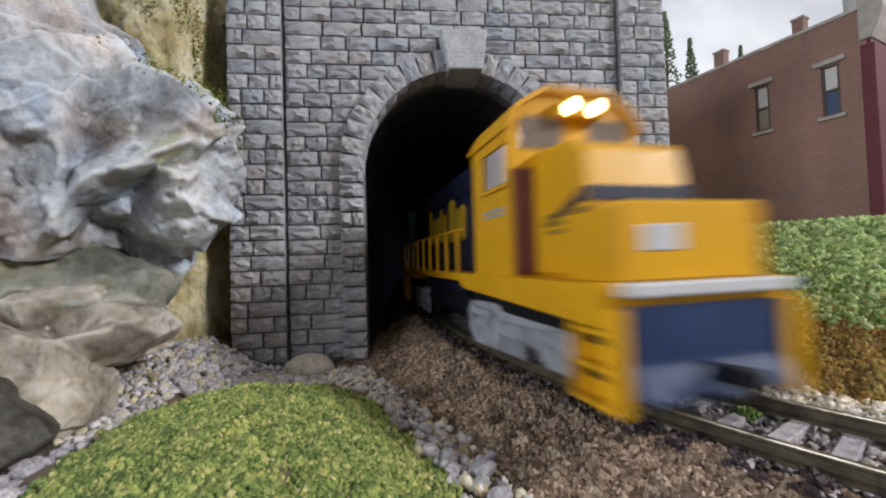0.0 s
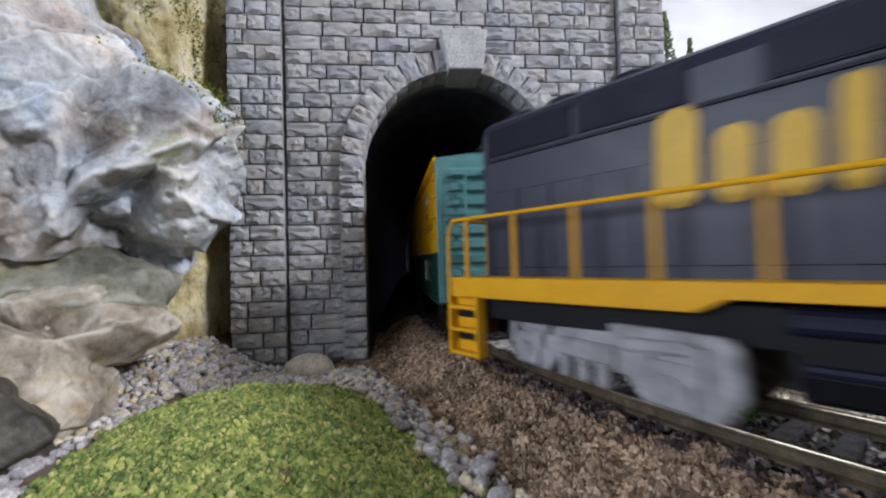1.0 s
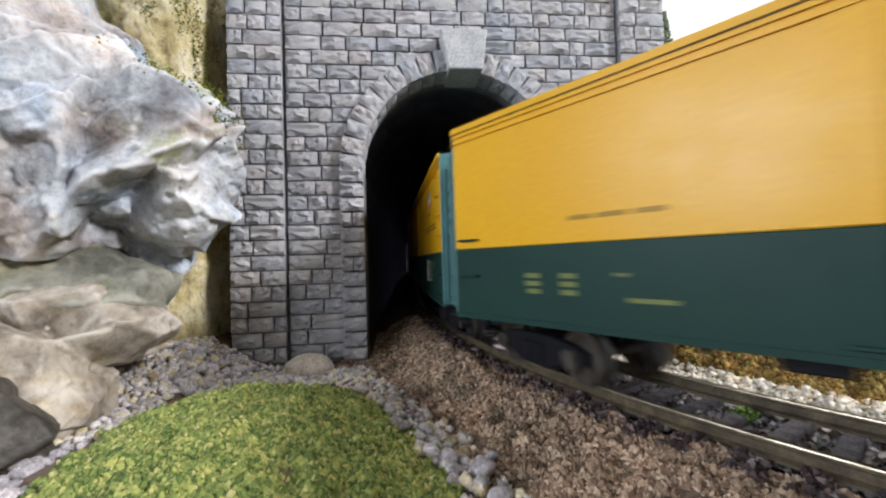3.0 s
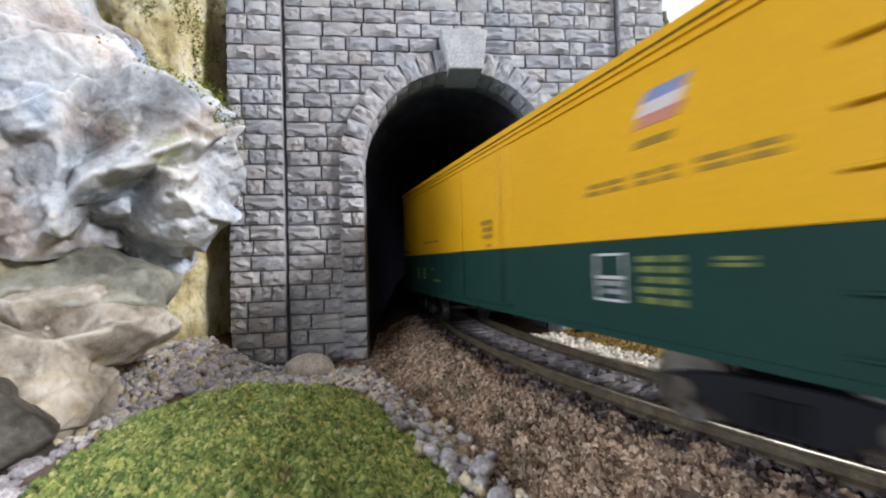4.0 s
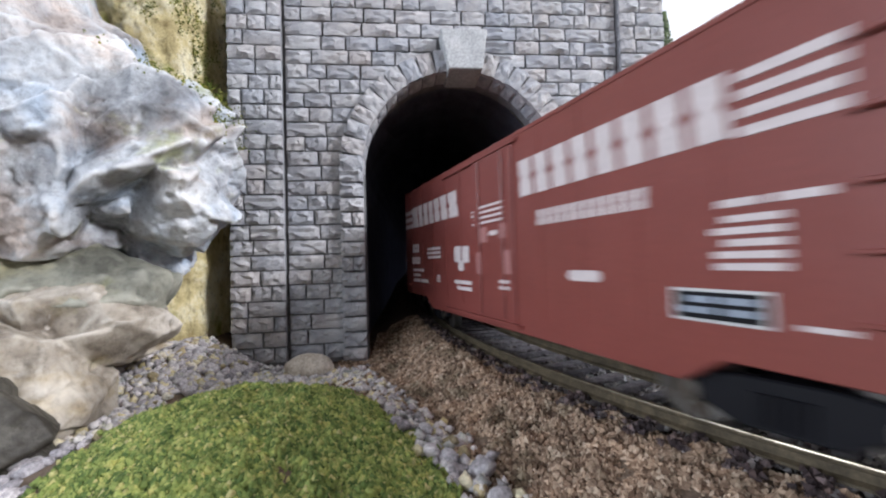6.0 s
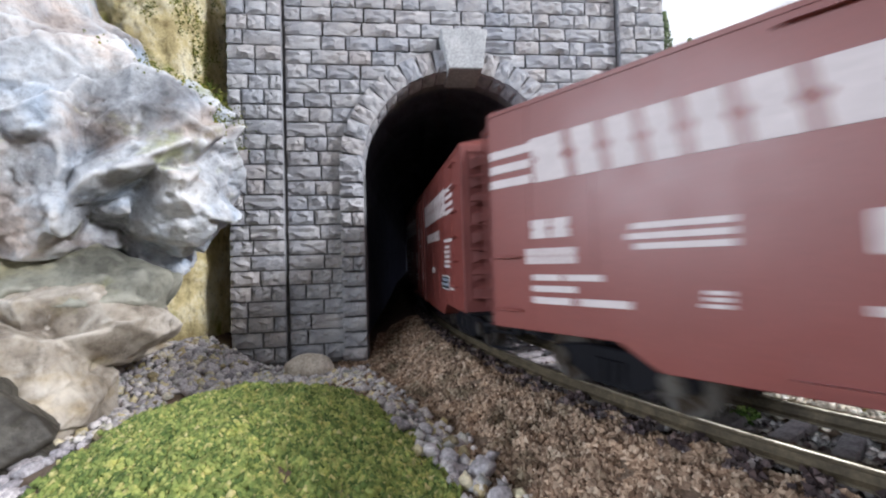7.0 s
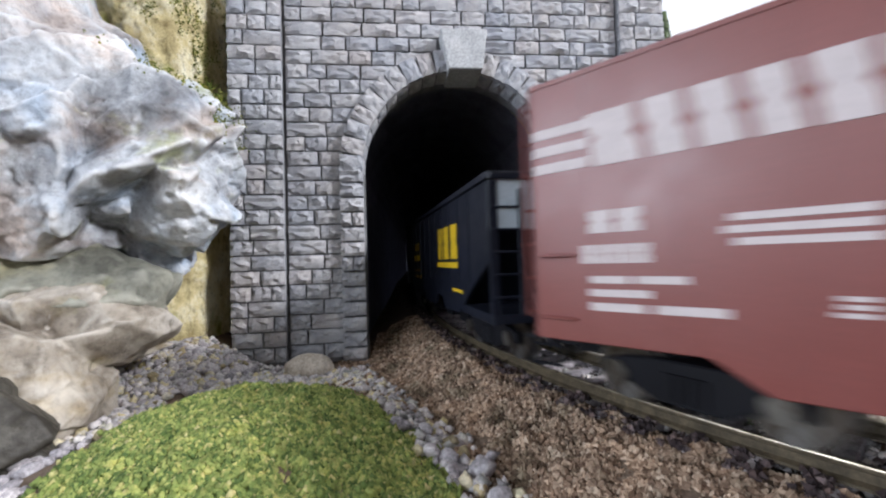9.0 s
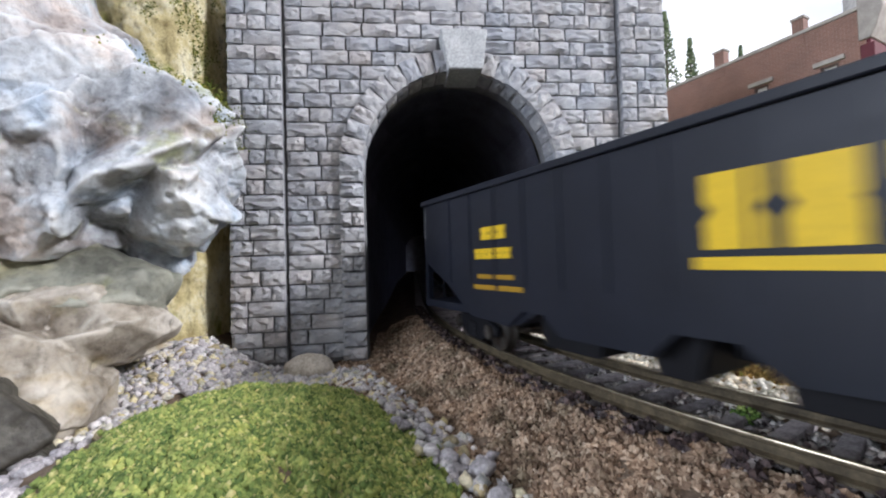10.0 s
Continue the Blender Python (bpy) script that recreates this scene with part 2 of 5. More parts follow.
def lamp_glow():
    k = Mat("headlight_glow", 0.3)
    k.colour((1, 0.85, 0.5))
    k.b.inputs["Emission Color"].default_value = (1.0, 0.72, 0.32, 1)
    k.b.inputs["Emission Strength"].default_value = 9.0
    return k.m


GLASS, GLOW = glass_material(), lamp_glow()


def brick_material():
    k = Mat("model_brick", 0.75, spec=0.3)
    t = k.node("ShaderNodeTexBrick", Scale=1.0)
    mp = k.node("ShaderNodeMapping")
    mp.inputs["Rotation"].default_value = (radians(90), 0, 0)
    mp.inputs["Scale"].default_value = (1 / MM, 1 / MM, 1 / MM)
    k.link(k.tex.outputs["Object"], mp.inputs["Vector"])
    k.link(mp.outputs[0], t.inputs["Vector"])
    t.inputs["Brick Width"].default_value, t.inputs["Row Height"].default_value = 2.5, 0.95
    t.inputs["Mortar Size"].default_value = 0.13
    t.inputs["Color1"].default_value, t.inputs["Color2"].default_value = (0.207, 0.113, 0.088, 1), (0.253, 0.137, 0.107, 1)
    t.inputs["Mortar"].default_value = (0.320, 0.223, 0.185, 1)
    wash = k.ramp(k.noise(30, 4), [(0.35, (0.800, 0.800, 0.800)), (0.7, (1.12, 1.08, 1.06))])
    k.colour(k.mix(1.0, t.outputs["Color"], wash, "MULTIPLY"))
    k.bump(t.outputs["Fac"], -0.12, 0.7)
    return k.m


BRICK = brick_material()
TRIM = paint("weathered_trim", (0.46, 0.42, 0.38), 0.7, 0.3, 4)
MAROON = paint("maroon_front", (0.13, 0.025, 0.035), 0.55, 0.2, 6)
SASH = paint("brown_sash", (0.10, 0.07, 0.055), 0.6, 0.2, 4)
SHADE = paint("window_blind", (0.62, 0.60, 0.57), 0.7, 0.15, 6)
ROOF_GREY = mottled("tar_roof", [(0.03, 0.03, 0.03), (0.06, 0.06, 0.06), (0.09, 0.09, 0.085)], 8)
BARK = mottled("bark", [(0.04, 0.03, 0.02), (0.09, 0.065, 0.045), (0.14, 0.11, 0.08)], 2)
LEAF = pieces("conifer_leaf", [(0.0, (0.06, 0.09, 0.05)), (0.6, (0.14, 0.19, 0.10)), (1.0, (0.28, 0.33, 0.20))])
BUSH = pieces("bush_leaf", [(0.0, (0.05, 0.10, 0.02)), (0.6, (0.14, 0.22, 0.05)), (1.0, (0.30, 0.36, 0.12))])


def backdrop_material():
    k = Mat("glowing_cloud_backdrop", 0.9, spec=0.1)
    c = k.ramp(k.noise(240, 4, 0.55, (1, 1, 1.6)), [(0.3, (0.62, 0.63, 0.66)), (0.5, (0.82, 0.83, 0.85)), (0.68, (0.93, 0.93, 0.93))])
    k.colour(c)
    # added glow: the painted board brightens itself beyond what the lamps give it
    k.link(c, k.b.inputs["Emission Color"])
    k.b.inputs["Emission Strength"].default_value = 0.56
    return k.m


BACKDROP = backdrop_material()
PLASTER = mottled("room_plaster", [(0.60, 0.59, 0.57), (0.66, 0.65, 0.63), (0.70, 0.69, 0.67)], 300, bump_mm=0.5, fine=20)
CARPET = mottled("room_floor", [(0.16, 0.14, 0.12), (0.2, 0.18, 0.15), (0.25, 0.22, 0.19)], 60, bump_mm=1, fine=5)


# ---- mesh helpers (millimetres) ----
def finish(bm, name, mats, smooth=False):
    for v in bm.verts:
        v.co *= MM
    bm.normal_update()
    me = bpy.data.meshes.new(name)
    bm.to_mesh(me)
    bm.free()
    for m in mats if isinstance(mats, (list, tuple)) else [mats]:
        me.materials.append(m)
    if smooth:
        me.shade_smooth()
    return me


def part(name, bm, mats, parent=None, label="", smooth=False, m=None):
    ob = new(name, finish(bm, name, mats, smooth))
    if parent is not None:
        ob.parent = parent
    if m is not None:
        ob.matrix_basis = m
    return tagged(ob, label)


def thing(name, label, category, group="", kind="", m=None):
    ob = new(name)
    ob.empty_display_size = 0.005
    if m is not None:
        ob.matrix_basis = m
    return tagged(ob, label, category, group, kind)


def box(x0, x1, y0, y1, z0, z1, bevel=0.0, bm=None, seg=1):
    own = bm is None
    b = bmesh.new()
    bmesh.ops.create_cube(b, size=1.0)
    for v in b.verts:
        v.co = Vector(((x0, x1)[v.co.x > 0], (y0, y1)[v.co.y > 0], (z0, z1)[v.co.z > 0]))
    if bevel:
        bmesh.ops.bevel(b, geom=b.edges[:], offset=bevel, segments=seg, affect="EDGES", profile=0.6)
    return b if own else join(bm, b)


def join(a, b):
    me = bpy.data.meshes.new("tmp")
    b.to_mesh(me)
    b.free()
    a.from_mesh(me)
    bpy.data.meshes.remove(me)
    return a


def rod(p, q, r, n=8, bm=None):
    p, q = Vector(p), Vector(q)
    b = bmesh.new()
    d = q - p
    bmesh.ops.create_cone(b, cap_ends=True, segments=n, radius1=r, radius2=r, depth=d.length)
    b.transform(Matrix.Translation((p + q) / 2) @ d.to_track_quat("Z", "Y").to_matrix().to_4x4())
    return b if bm is None else join(bm, b)


def prism(outline, y0, y1, bevel=0.0, bm=None):
    """An (x, z) outline pushed from y0 to y1."""
    b = bmesh.new()
    lo = [b.verts.new((x, y0, z)) for x, z in outline]
    hi = [b.verts.new((x, y1, z)) for x, z in outline]
    n = len(lo)
    b.faces.new(lo)
    b.faces.new(hi[::-1])
    for i in range(n):
        b.faces.new((lo[i], hi[i], hi[(i + 1) % n], lo[(i + 1) % n]))
    bmesh.ops.recalc_face_normals(b, faces=b.faces[:])
    if bevel:
        bmesh.ops.bevel(b, geom=b.edges[:], offset=bevel, segments=1, affect="EDGES")
    return b if bm is None else join(bm, b)


def section(outline, x0, x1, bm=None):
    """A (y, z) outline pushed from x0 to x1."""
    b = prism(outline, x0, x1)
    for v in b.verts:
        v.co = Vector((v.co.y, v.co.x, v.co.z))
    bmesh.ops.recalc_face_normals(b, faces=b.faces[:])
    return b if bm is None else join(bm, b)


def smooth_step(a, b, x):
    t = min(max((x - a) / (b - a), 0.0), 1.0)
    return t * t * (3 - 2 * t)


def fbm(x, y, z=0.0, mm=10.0, n=4):
    return noise.fractal(Vector((x / mm, y / mm, z / mm)), 0.6, 2.1, n)


# ---- the line: straight in the tunnel, a tightening bend outside, then straight on ----
STEP = 1.0
_s = np.arange(-1500.0, 1500.0 + STEP, STEP)
_k = np.where(_s > 190, 0.0, 0.00275 + 2.0e-5 * np.clip(_s, -150, 150))
_k = np.where(_s < -150, 0.0, _k)
_a = np.concatenate([[0.0], np.cumsum((_k[1:] + _k[:-1]) * STEP / 2)])
_a += 0.16338 - np.interp(0, _s, _a)
_x = np.concatenate([[0.0], np.cumsum((np.sin(_a[1:]) + np.sin(_a[:-1])) * STEP / 2)])
_y = np.concatenate([[0.0], np.cumsum((-np.cos(_a[1:]) - np.cos(_a[:-1])) * STEP / 2)])
_x += 6.655 - np.interp(0, _s, _x)
_y -= np.interp(0, _s, _y)


def line(s):
    """Place and heading (from -y towards +x) of the line's centre at s; s = 0 at the portal."""
    return float(np.interp(s, _s, _x)), float(np.interp(s, _s, _y)), float(np.interp(s, _s, _a))


def beside(s, off):
    """A place off millimetres to the right of the train's way."""
    x, y, a = line(s)
    return x - math.cos(a) * off, y - math.sin(a) * off


_near = [(line(s), s) for s in range(-60, 400, 4)]


def to_line(x, y):
    """Distance to the line (positive on the camera's side) and s there."""
    (px, py, a), s = min(_near, key=lambda q: (q[0][0] - x) ** 2 + (q[0][1] - y) ** 2)
    return -((x - px) * math.cos(a) + (y - py) * math.sin(a)), s


# ---- ground ----
def height(x, y):
    d, s = to_line(x, y)
    z = -4.6 + 0.35 * fbm(x, y, 0, 9) + 1.0 * smooth_step(30, 14, abs(d)) * smooth_step(8.5, 10.5, abs(d))
    if d > 0:                                   # camera's side: falls off, then the turf mound
        z -= 4.0 * smooth_step(17, 40, d)
        z += 2.6 * smooth_step(12, 20, d) * smooth_step(34, 24, d) * smooth_step(60, 25, s)
        r = math.hypot((x + 50) / 36, (y + 68) / 37)
        z += 9.2 * smooth_step(1.12, 0.2, r)
        z += 9.5 * smooth_step(-62, -86, x) * smooth_step(-40, -6, y)
    else:                                       # far side: gravel strip, bank, rising lawn
        e = -d
        bank = min(1.0, max(0.0, (e - 22.5) / 72.0)) ** 0.9 * smooth_step(-8, 18, s)
        z += (36 + 1.5 * fbm(x, y, 3, 20)) * bank + 0.05 * max(0.0, e - 94) * bank
    far = max(abs(x), abs(y))
    if far > 380:
        z = z * smooth_step(700, 380, far) - 4.6 * smooth_step(380, 700, far)
    return z


def ground_mesh():
    g = np.unique(np.concatenate([np.arange(-150, 231, 3.0), np.arange(-400, 401, 25.0), np.arange(-1600, 1601, 200.0)]))
    gy = np.unique(np.concatenate([np.arange(-150, 121, 3.0), np.arange(-400, 401, 25.0), np.arange(-1600, 1601, 200.0)]))
    vs = [(x * MM, y * MM, height(x, y) * MM) for y in gy for x in g]
    n = len(g)
    fs = [(j * n + i, j * n + i + 1, (j + 1) * n + i + 1, (j + 1) * n + i) for j in range(len(gy) - 1) for i in range(n - 1)]
    me = bpy.data.meshes.new("ground")
    me.from_pydata(vs, [], fs)
    me.materials.append(EARTH)
    me.shade_smooth()
    return me


tagged(new("ground", ground_mesh()), "brown earth base of the model railway", "ground", kind="structure")

# ---- room and backdrop ----
def slab(name, b, mat, label, cat):
    return tagged(part(name, b, mat), label, cat, kind="structure")


slab("backdrop", box(-1590, 1590, 1100, 1108, -20, 1690), BACKDROP, "white painted backdrop with soft grey clouds and an added glow", "backdrop")
slab("wall_east", box(1600, 1630, -1600, 1600, -900, 1700), PLASTER, "plain pale wall of the room", "wall")
slab("wall_west", box(-1630, -1600, -1600, 1600, -900, 1700), PLASTER, "plain pale wall of the room", "wall")
slab("wall_south", box(-1630, 1630, -1630, -1600, -900, 1700), PLASTER, "plain pale wall of the room", "wall")
slab("wall_north", box(-1630, 1630, 1600, 1630, -900, 1700), PLASTER, "plain pale wall of the room", "wall")
slab("ceiling", box(-1630, 1630, -1630, 1630, 1700, 1730), PLASTER, "plain white ceiling of the room", "ceiling")

# ---- tunnel portal ----
WO, WP, WI, SPRING = 77.2, 59.6, 33.8, 56.6
COURSE, TOP = 5.015, 123.0


def arch_outline(r, foot=-9.0, n=24):
    pts = [(-r, foot)]
    pts += [(-r * math.cos(math.pi * i / n), SPRING + r * math.sin(math.pi * i / n)) for i in range(n + 1)]
    return pts + [(r, foot)]


portal = thing("tunnel_portal", "grey cut-stone model tunnel portal with weathered blocks", "tunnel portal", kind="structure")


def portal_wall():
    b = bmesh.new()
    inner = arch_outline(WI + 1.5)
    outer = []
    for x, z in inner:
        if z <= SPRING:
            outer.append((math.copysign(WO - 1.5, x), z))
        else:
            k = min((WO - 1.5) / max(abs(x), 1e-6), (TOP - SPRING) / (z - SPRING))
            outer.append((x * k, SPRING + (z - SPRING) * k))
    layers = []
    for y in (0.0, 14.0):
        layers.append(([b.verts.new((x, y, z)) for x, z in inner], [b.verts.new((x, y, z)) for x, z in outer]))
    (fi, fo), (bi, bo) = layers
    for i in range(len(fi) - 1):
        b.faces.new((fi[i], fi[i + 1], fo[i + 1], fo[i]))
        b.faces.new((bi[i + 1], bi[i], bo[i], bo[i + 1]))
        b.faces.new((fi[i + 1], fi[i], bi[i], bi[i + 1]))
        b.faces.new((fo[i], fo[i + 1], bo[i + 1], bo[i]))
    bmesh.ops.recalc_face_normals(b, faces=b.faces[:])
    return b


part("wall_core", portal_wall(), MORTAR, portal, "dark recessed mortar")
for sx in (-1, 1):
    part("pilaster_core", box(min(sx * (WO - 0.6), sx * (WP + 0.6)), max(sx * (WO - 0.6), sx * (WP + 0.6)), -2.6, 10, -9, TOP), MORTAR, portal)
part("coping", box(-WO - 3, WO + 3, -7, 14, TOP + 0.3, TOP + 5, 0.7), CONCRETE, portal, "smooth pale coping slab")


def block_mesh(seed, nx=7, nz=5):
    """A rough-faced unit block: front towards -y, 1 x 1, relief in its own y."""
    rng = random.Random(seed)
    vs, fs = [], []
    off = rng.uniform(0, 90)
    cut = (rng.uniform(-0.5, 0.5), rng.uniform(-0.5, 0.5))
    for j in range(nz):
        for i in range(nx):
            u, v = i / (nx - 1), j / (nz - 1)
            edge = i in (0, nx - 1) or j in (0, nz - 1)
            x = u - 0.5 + (0 if i in (0, nx - 1) else rng.uniform(-0.06, 0.06))
            z = v - 0.5 + (0 if j in (0, nz - 1) else rng.uniform(-0.06, 0.06))
            if edge:
                x *= 0.97 + rng.uniform(-0.02, 0.015)
                z *= 0.955 + rng.uniform(-0.03, 0.02)
                y = -0.55 - rng.uniform(0, 0.4)
            else:
                y = -0.85 - 0.55 * noise.noise(Vector((u * 2.5 + off, v * 2.5, seed))) - 0.55 * (cut[0] * (u - 0.5) + cut[1] * (v - 0.5)) - rng.uniform(0, 0.4)
            vs.append((x * MM, y * MM, z * MM))
    fs += [(j * nx + i, j * nx + i + 1, (j + 1) * nx + i + 1, (j + 1) * nx + i) for j in range(nz - 1) for i in range(nx - 1)]
    ring = [i for i in range(nx)] + [j * nx + nx - 1 for j in range(1, nz)] + [(nz - 1) * nx + i for i in range(nx - 2, -1, -1)] + [j * nx for j in range(nz - 2, 0, -1)]
    base = len(vs)
    vs += [(vs[i][0], 0.3 * MM, vs[i][2]) for i in ring]
    m = len(ring)
    fs += [(ring[(i + 1) % m], ring[i], base + i, base + (i + 1) % m) for i in range(m)]
    me = bpy.data.meshes.new("stone_block")
    me.from_pydata(vs, [], fs)
    me.materials.append(STONE)
    return me


WIDE = [block_mesh(i) for i in range(14)]
SQUARE = [block_mesh(40 + i, 5, 5) for i in range(10)]
rng = random.Random(7)


def set_block(x0, x1, z0, z1, y, relief=1.5, name="stone_block", turn=0.0, meshes=None):
    ob = new(name, rng.choice(meshes or (WIDE if (x1 - x0) > 1.5 * (z1 - z0) else SQUARE)))
    ob.parent = portal
    ob.matrix_basis = at((x0 + x1) / 2, y, (z0 + z1) / 2, 0, turn, 0) @ Matrix.Diagonal((x1 - x0, relief, z1 - z0, 1))
    return ob


def opening_half(z, r):
    """Half width kept free for the ring at height z."""
    if z <= SPRING:
        return r
    return math.sqrt(max(0.0, r * r - (z - SPRING) ** 2))


RING = 8.0
for k in range(-1, 25):
    z1 = 113.02 + COURSE - k * COURSE
    z0 = z1 - COURSE + 0.28
    z1 -= 0.0
    if z1 < -8:
        break
    for sx in (-1, 1):                                        # pilasters
        cuts = [0.0, rng.uniform(0.25, 0.75), 1.0] if rng.random() < 0.6 else [0.0, rng.uniform(0.22, 0.36), rng.uniform(0.6, 0.76), 1.0]
        w = WO - WP
        for c0, c1 in zip(cuts, cuts[1:]):
            a, b = sx * (WP + w * c0), sx * (WP + w * c1)
            set_block(min(a, b) + 0.25, max(a, b) - 0.12, z0, z1, -2.7 + rng.uniform(-0.25, 0.2), 1.5)
    h = opening_half((z0 + z1) / 2, WI + RING - 1.0)          # panel
    spans = [(-WP, -h), (h, WP)] if h > 1 else [(-WP, WP)]
    if 89 < (z0 + z1) / 2 < 104 and h <= 1:
        spans = [(-WP, -7), (9, WP)]
    for a, b in spans:
        x = a + 0.2
        while x < b - 0.6:
            w = rng.uniform(5.5, 13.5)
            if b - (x + w) < 4.0:
                w = b - x
            set_block(x + 0.15, x + w - 0.2, z0, z1, rng.uniform(-0.3, 0.1), 1.5)
            x += w
# quoins of the opening and the arch ring
for sx in (-1, 1):
    z = SPRING
    while z > -8:
        hgt = COURSE
        a, b = sx * WI, sx * (WI + RING)
        if rng.random() < 0.2:
            mid = sx * (WI + RING * 0.5)
            set_block(min(a, mid) + 0.15, max(a, mid) - 0.15, z - hgt + 0.5, z, -2.0, 2.2, "quoin")
            set_block(min(mid, b) + 0.15, max(mid, b) - 0.15, z - hgt + 0.5, z, -2.0, 2.0, "quoin")
        else:
            set_block(min(a, b), max(a, b), z - hgt + 0.45, z, -2.0 + rng.uniform(-0.2, 0.2), 1.8, "quoin")
        z -= hgt
    part("jamb", box(min(sx * (WI + 0.4), sx * (WI + RING - 0.6)), max(sx * (WI + 0.4), sx * (WI + RING - 0.6)), -1.3, 9, -9, SPRING), MORTAR, portal)
a0 = math.radians(1.0)
while a0 < math.radians(179):
    w = math.radians(rng.uniform(7.9, 9.4))
    mid = a0 + w / 2
    if not math.radians(79) < mid < math.radians(97):
        R0, R1 = WI, WI + RING
        ob = new("voussoir", rng.choice(SQUARE))
        ob.parent = portal
        rm = (R0 + R1) / 2
        ob.matrix_basis = at(rm * math.cos(mid), -2.0 + rng.uniform(-0.3, 0.3), SPRING + rm * math.sin(mid), 0, 90 - math.degrees(mid), 0) @ Matrix.Diagonal((w * rm * 0.95, 1.9, RING, 1))
        # the block's return into the arch
        ob = new("soffit_block", rng.choice(SQUARE))
        ob.parent = portal
        ob.matrix_basis = at((R0 + 0.9) * math.cos(mid), 2.6, SPRING + (R0 + 0.9) * math.sin(mid), 0, 90 - math.degrees(mid), 0) @ Matrix.Rotation(math.radians(90), 4, "X") @ Matrix.Diagonal((w * R0 * 0.95, 0.9, 8.5, 1))
    a0 += w


def ring_core():
    b = bmesh.new()
    n = 32
    rows = []
    for i in range(n + 1):
        t = math.pi * i / n
        rows.append([b.verts.new((r * math.cos(t), y, SPRING + r * math.sin(t))) for r, y in ((WI + 0.5, -1.3), (WI + RING - 0.5, -1.3), (WI + RING - 0.5, 9), (WI + 0.5, 9))])
    for p, q in zip(rows, rows[1:]):
        for i in range(4):
            b.faces.new((p[i], p[(i + 1) % 4], q[(i + 1) % 4], q[i]))
    bmesh.ops.recalc_face_normals(b, faces=b.faces[:])
    return b


part("ring_core", ring_core(), MORTAR, portal)
part("keystone", prism([(-4.0, 89.6), (8.0, 89.6), (9.9, 103.6), (-6.4, 103.6)], -7.0, 8.0, 0.35), CONCRETE, portal, "smooth grey keystone")


# ---- tunnel lining and the hill over it ----
def lining():
    b = bmesh.new()
    rows = []
    for i in range(36):
        s = -12 - i * 27
        x, y, a = line(s)
        x -= 6.6 * math.exp(s / 60.0)
        out = arch_outline(WI + 2.5, -9, 16)
        rows.append([b.verts.new((x + px * math.cos(a), y + px * math.sin(a), z + 1.2 * fbm(px, y, z, 12))) for px, z in out])
    for p, q in zip(rows, rows[1:]):
        for i in range(len(p) - 1):
            b.faces.new((p[i], p[i + 1], q[i + 1], q[i]))
    bmesh.ops.solidify(b, geom=b.faces[:], thickness=-2.0)
    return b


tagged(part("tunnel_lining", lining(), LINING), "dark sooty rough lining of the tunnel", "tunnel", kind="structure")
# unseen slab, added to close the far end and keep the bore dark
slab("tunnel_closure", box(-60, 70, 985, 990, -10, 120), LINING, "unseen dark slab added to close the tunnel", "tunnel")


def hill_mesh():
    b = bmesh.new()
    xs = [x for x in range(-420, 85, 12)]
    ys = [9, 12, 16, 22] + list(range(34, 1010, 18))
    rows = []
    for y in ys:
        row = []
        for x in xs:
            x1 = min(x, 72)
            lift = smooth_step(72, 58, x1)
            z = 112 + 14 * fbm(x, y, 0, 60) * smooth_step(10, 60, y) + 4 * smooth_step(10, 80, y)
            row.append(b.verts.new((x1 + (1 - lift) * 0.0, y, -8 + (z + 8) * lift)))
        rows.append(row)
    for p, q in zip(rows, rows[1:]):
        for i in range(len(p) - 1):
            b.faces.new((p[i], p[i + 1], q[i + 1], q[i]))
    return b


tagged(part("hill", hill_mesh(), HILLSIDE, smooth=True), "tan scenic hill over the tunnel", "hill", kind="structure")


# ---- cliff and rocks beside the portal ----
def chiselled(p, seed, size, lean, rise, blend):
    """Broken planes: each cell of space takes its own tilted plane; p is an array of places."""
    g = np.random.default_rng(seed)
    turn = np.array(Matrix.Rotation(radians(lean), 3, "Y"))
    q = (p @ turn.T) * np.array([0.75, 1.0, 1.2])
    lo, hi = q.min(0) - size, q.max(0) + size
    n = int(np.prod((hi - lo) / size)) + 4
    c = g.uniform(lo, hi, (n, 3))
    tilt, step = g.normal(0, rise, (n, 3)), g.uniform(-0.5, 0.5, n) * size * rise
    out = np.empty(len(q))
    for k in range(0, len(q), 8000):
        w = q[k:k + 8000]
        d = ((w[:, None, :] - c[None]) ** 2).sum(-1)
        two = np.argpartition(d, 1, axis=1)[:, :2]
        rows = np.arange(len(w))
        d0, d1 = np.sqrt(d[rows, two[:, 0]]), np.sqrt(d[rows, two[:, 1]])
        v = [((w - c[two[:, m]]) * tilt[two[:, m]]).sum(1) + step[two[:, m]] for m in (0, 1)]
        f = np.clip(0.5 + (d1 - d0) / blend * 0.5, 0.0, 1.0)
        f = f * f * (3 - 2 * f)
        out[k:k + 8000] = v[0] * f + v[1] * (1 - f)
    return out


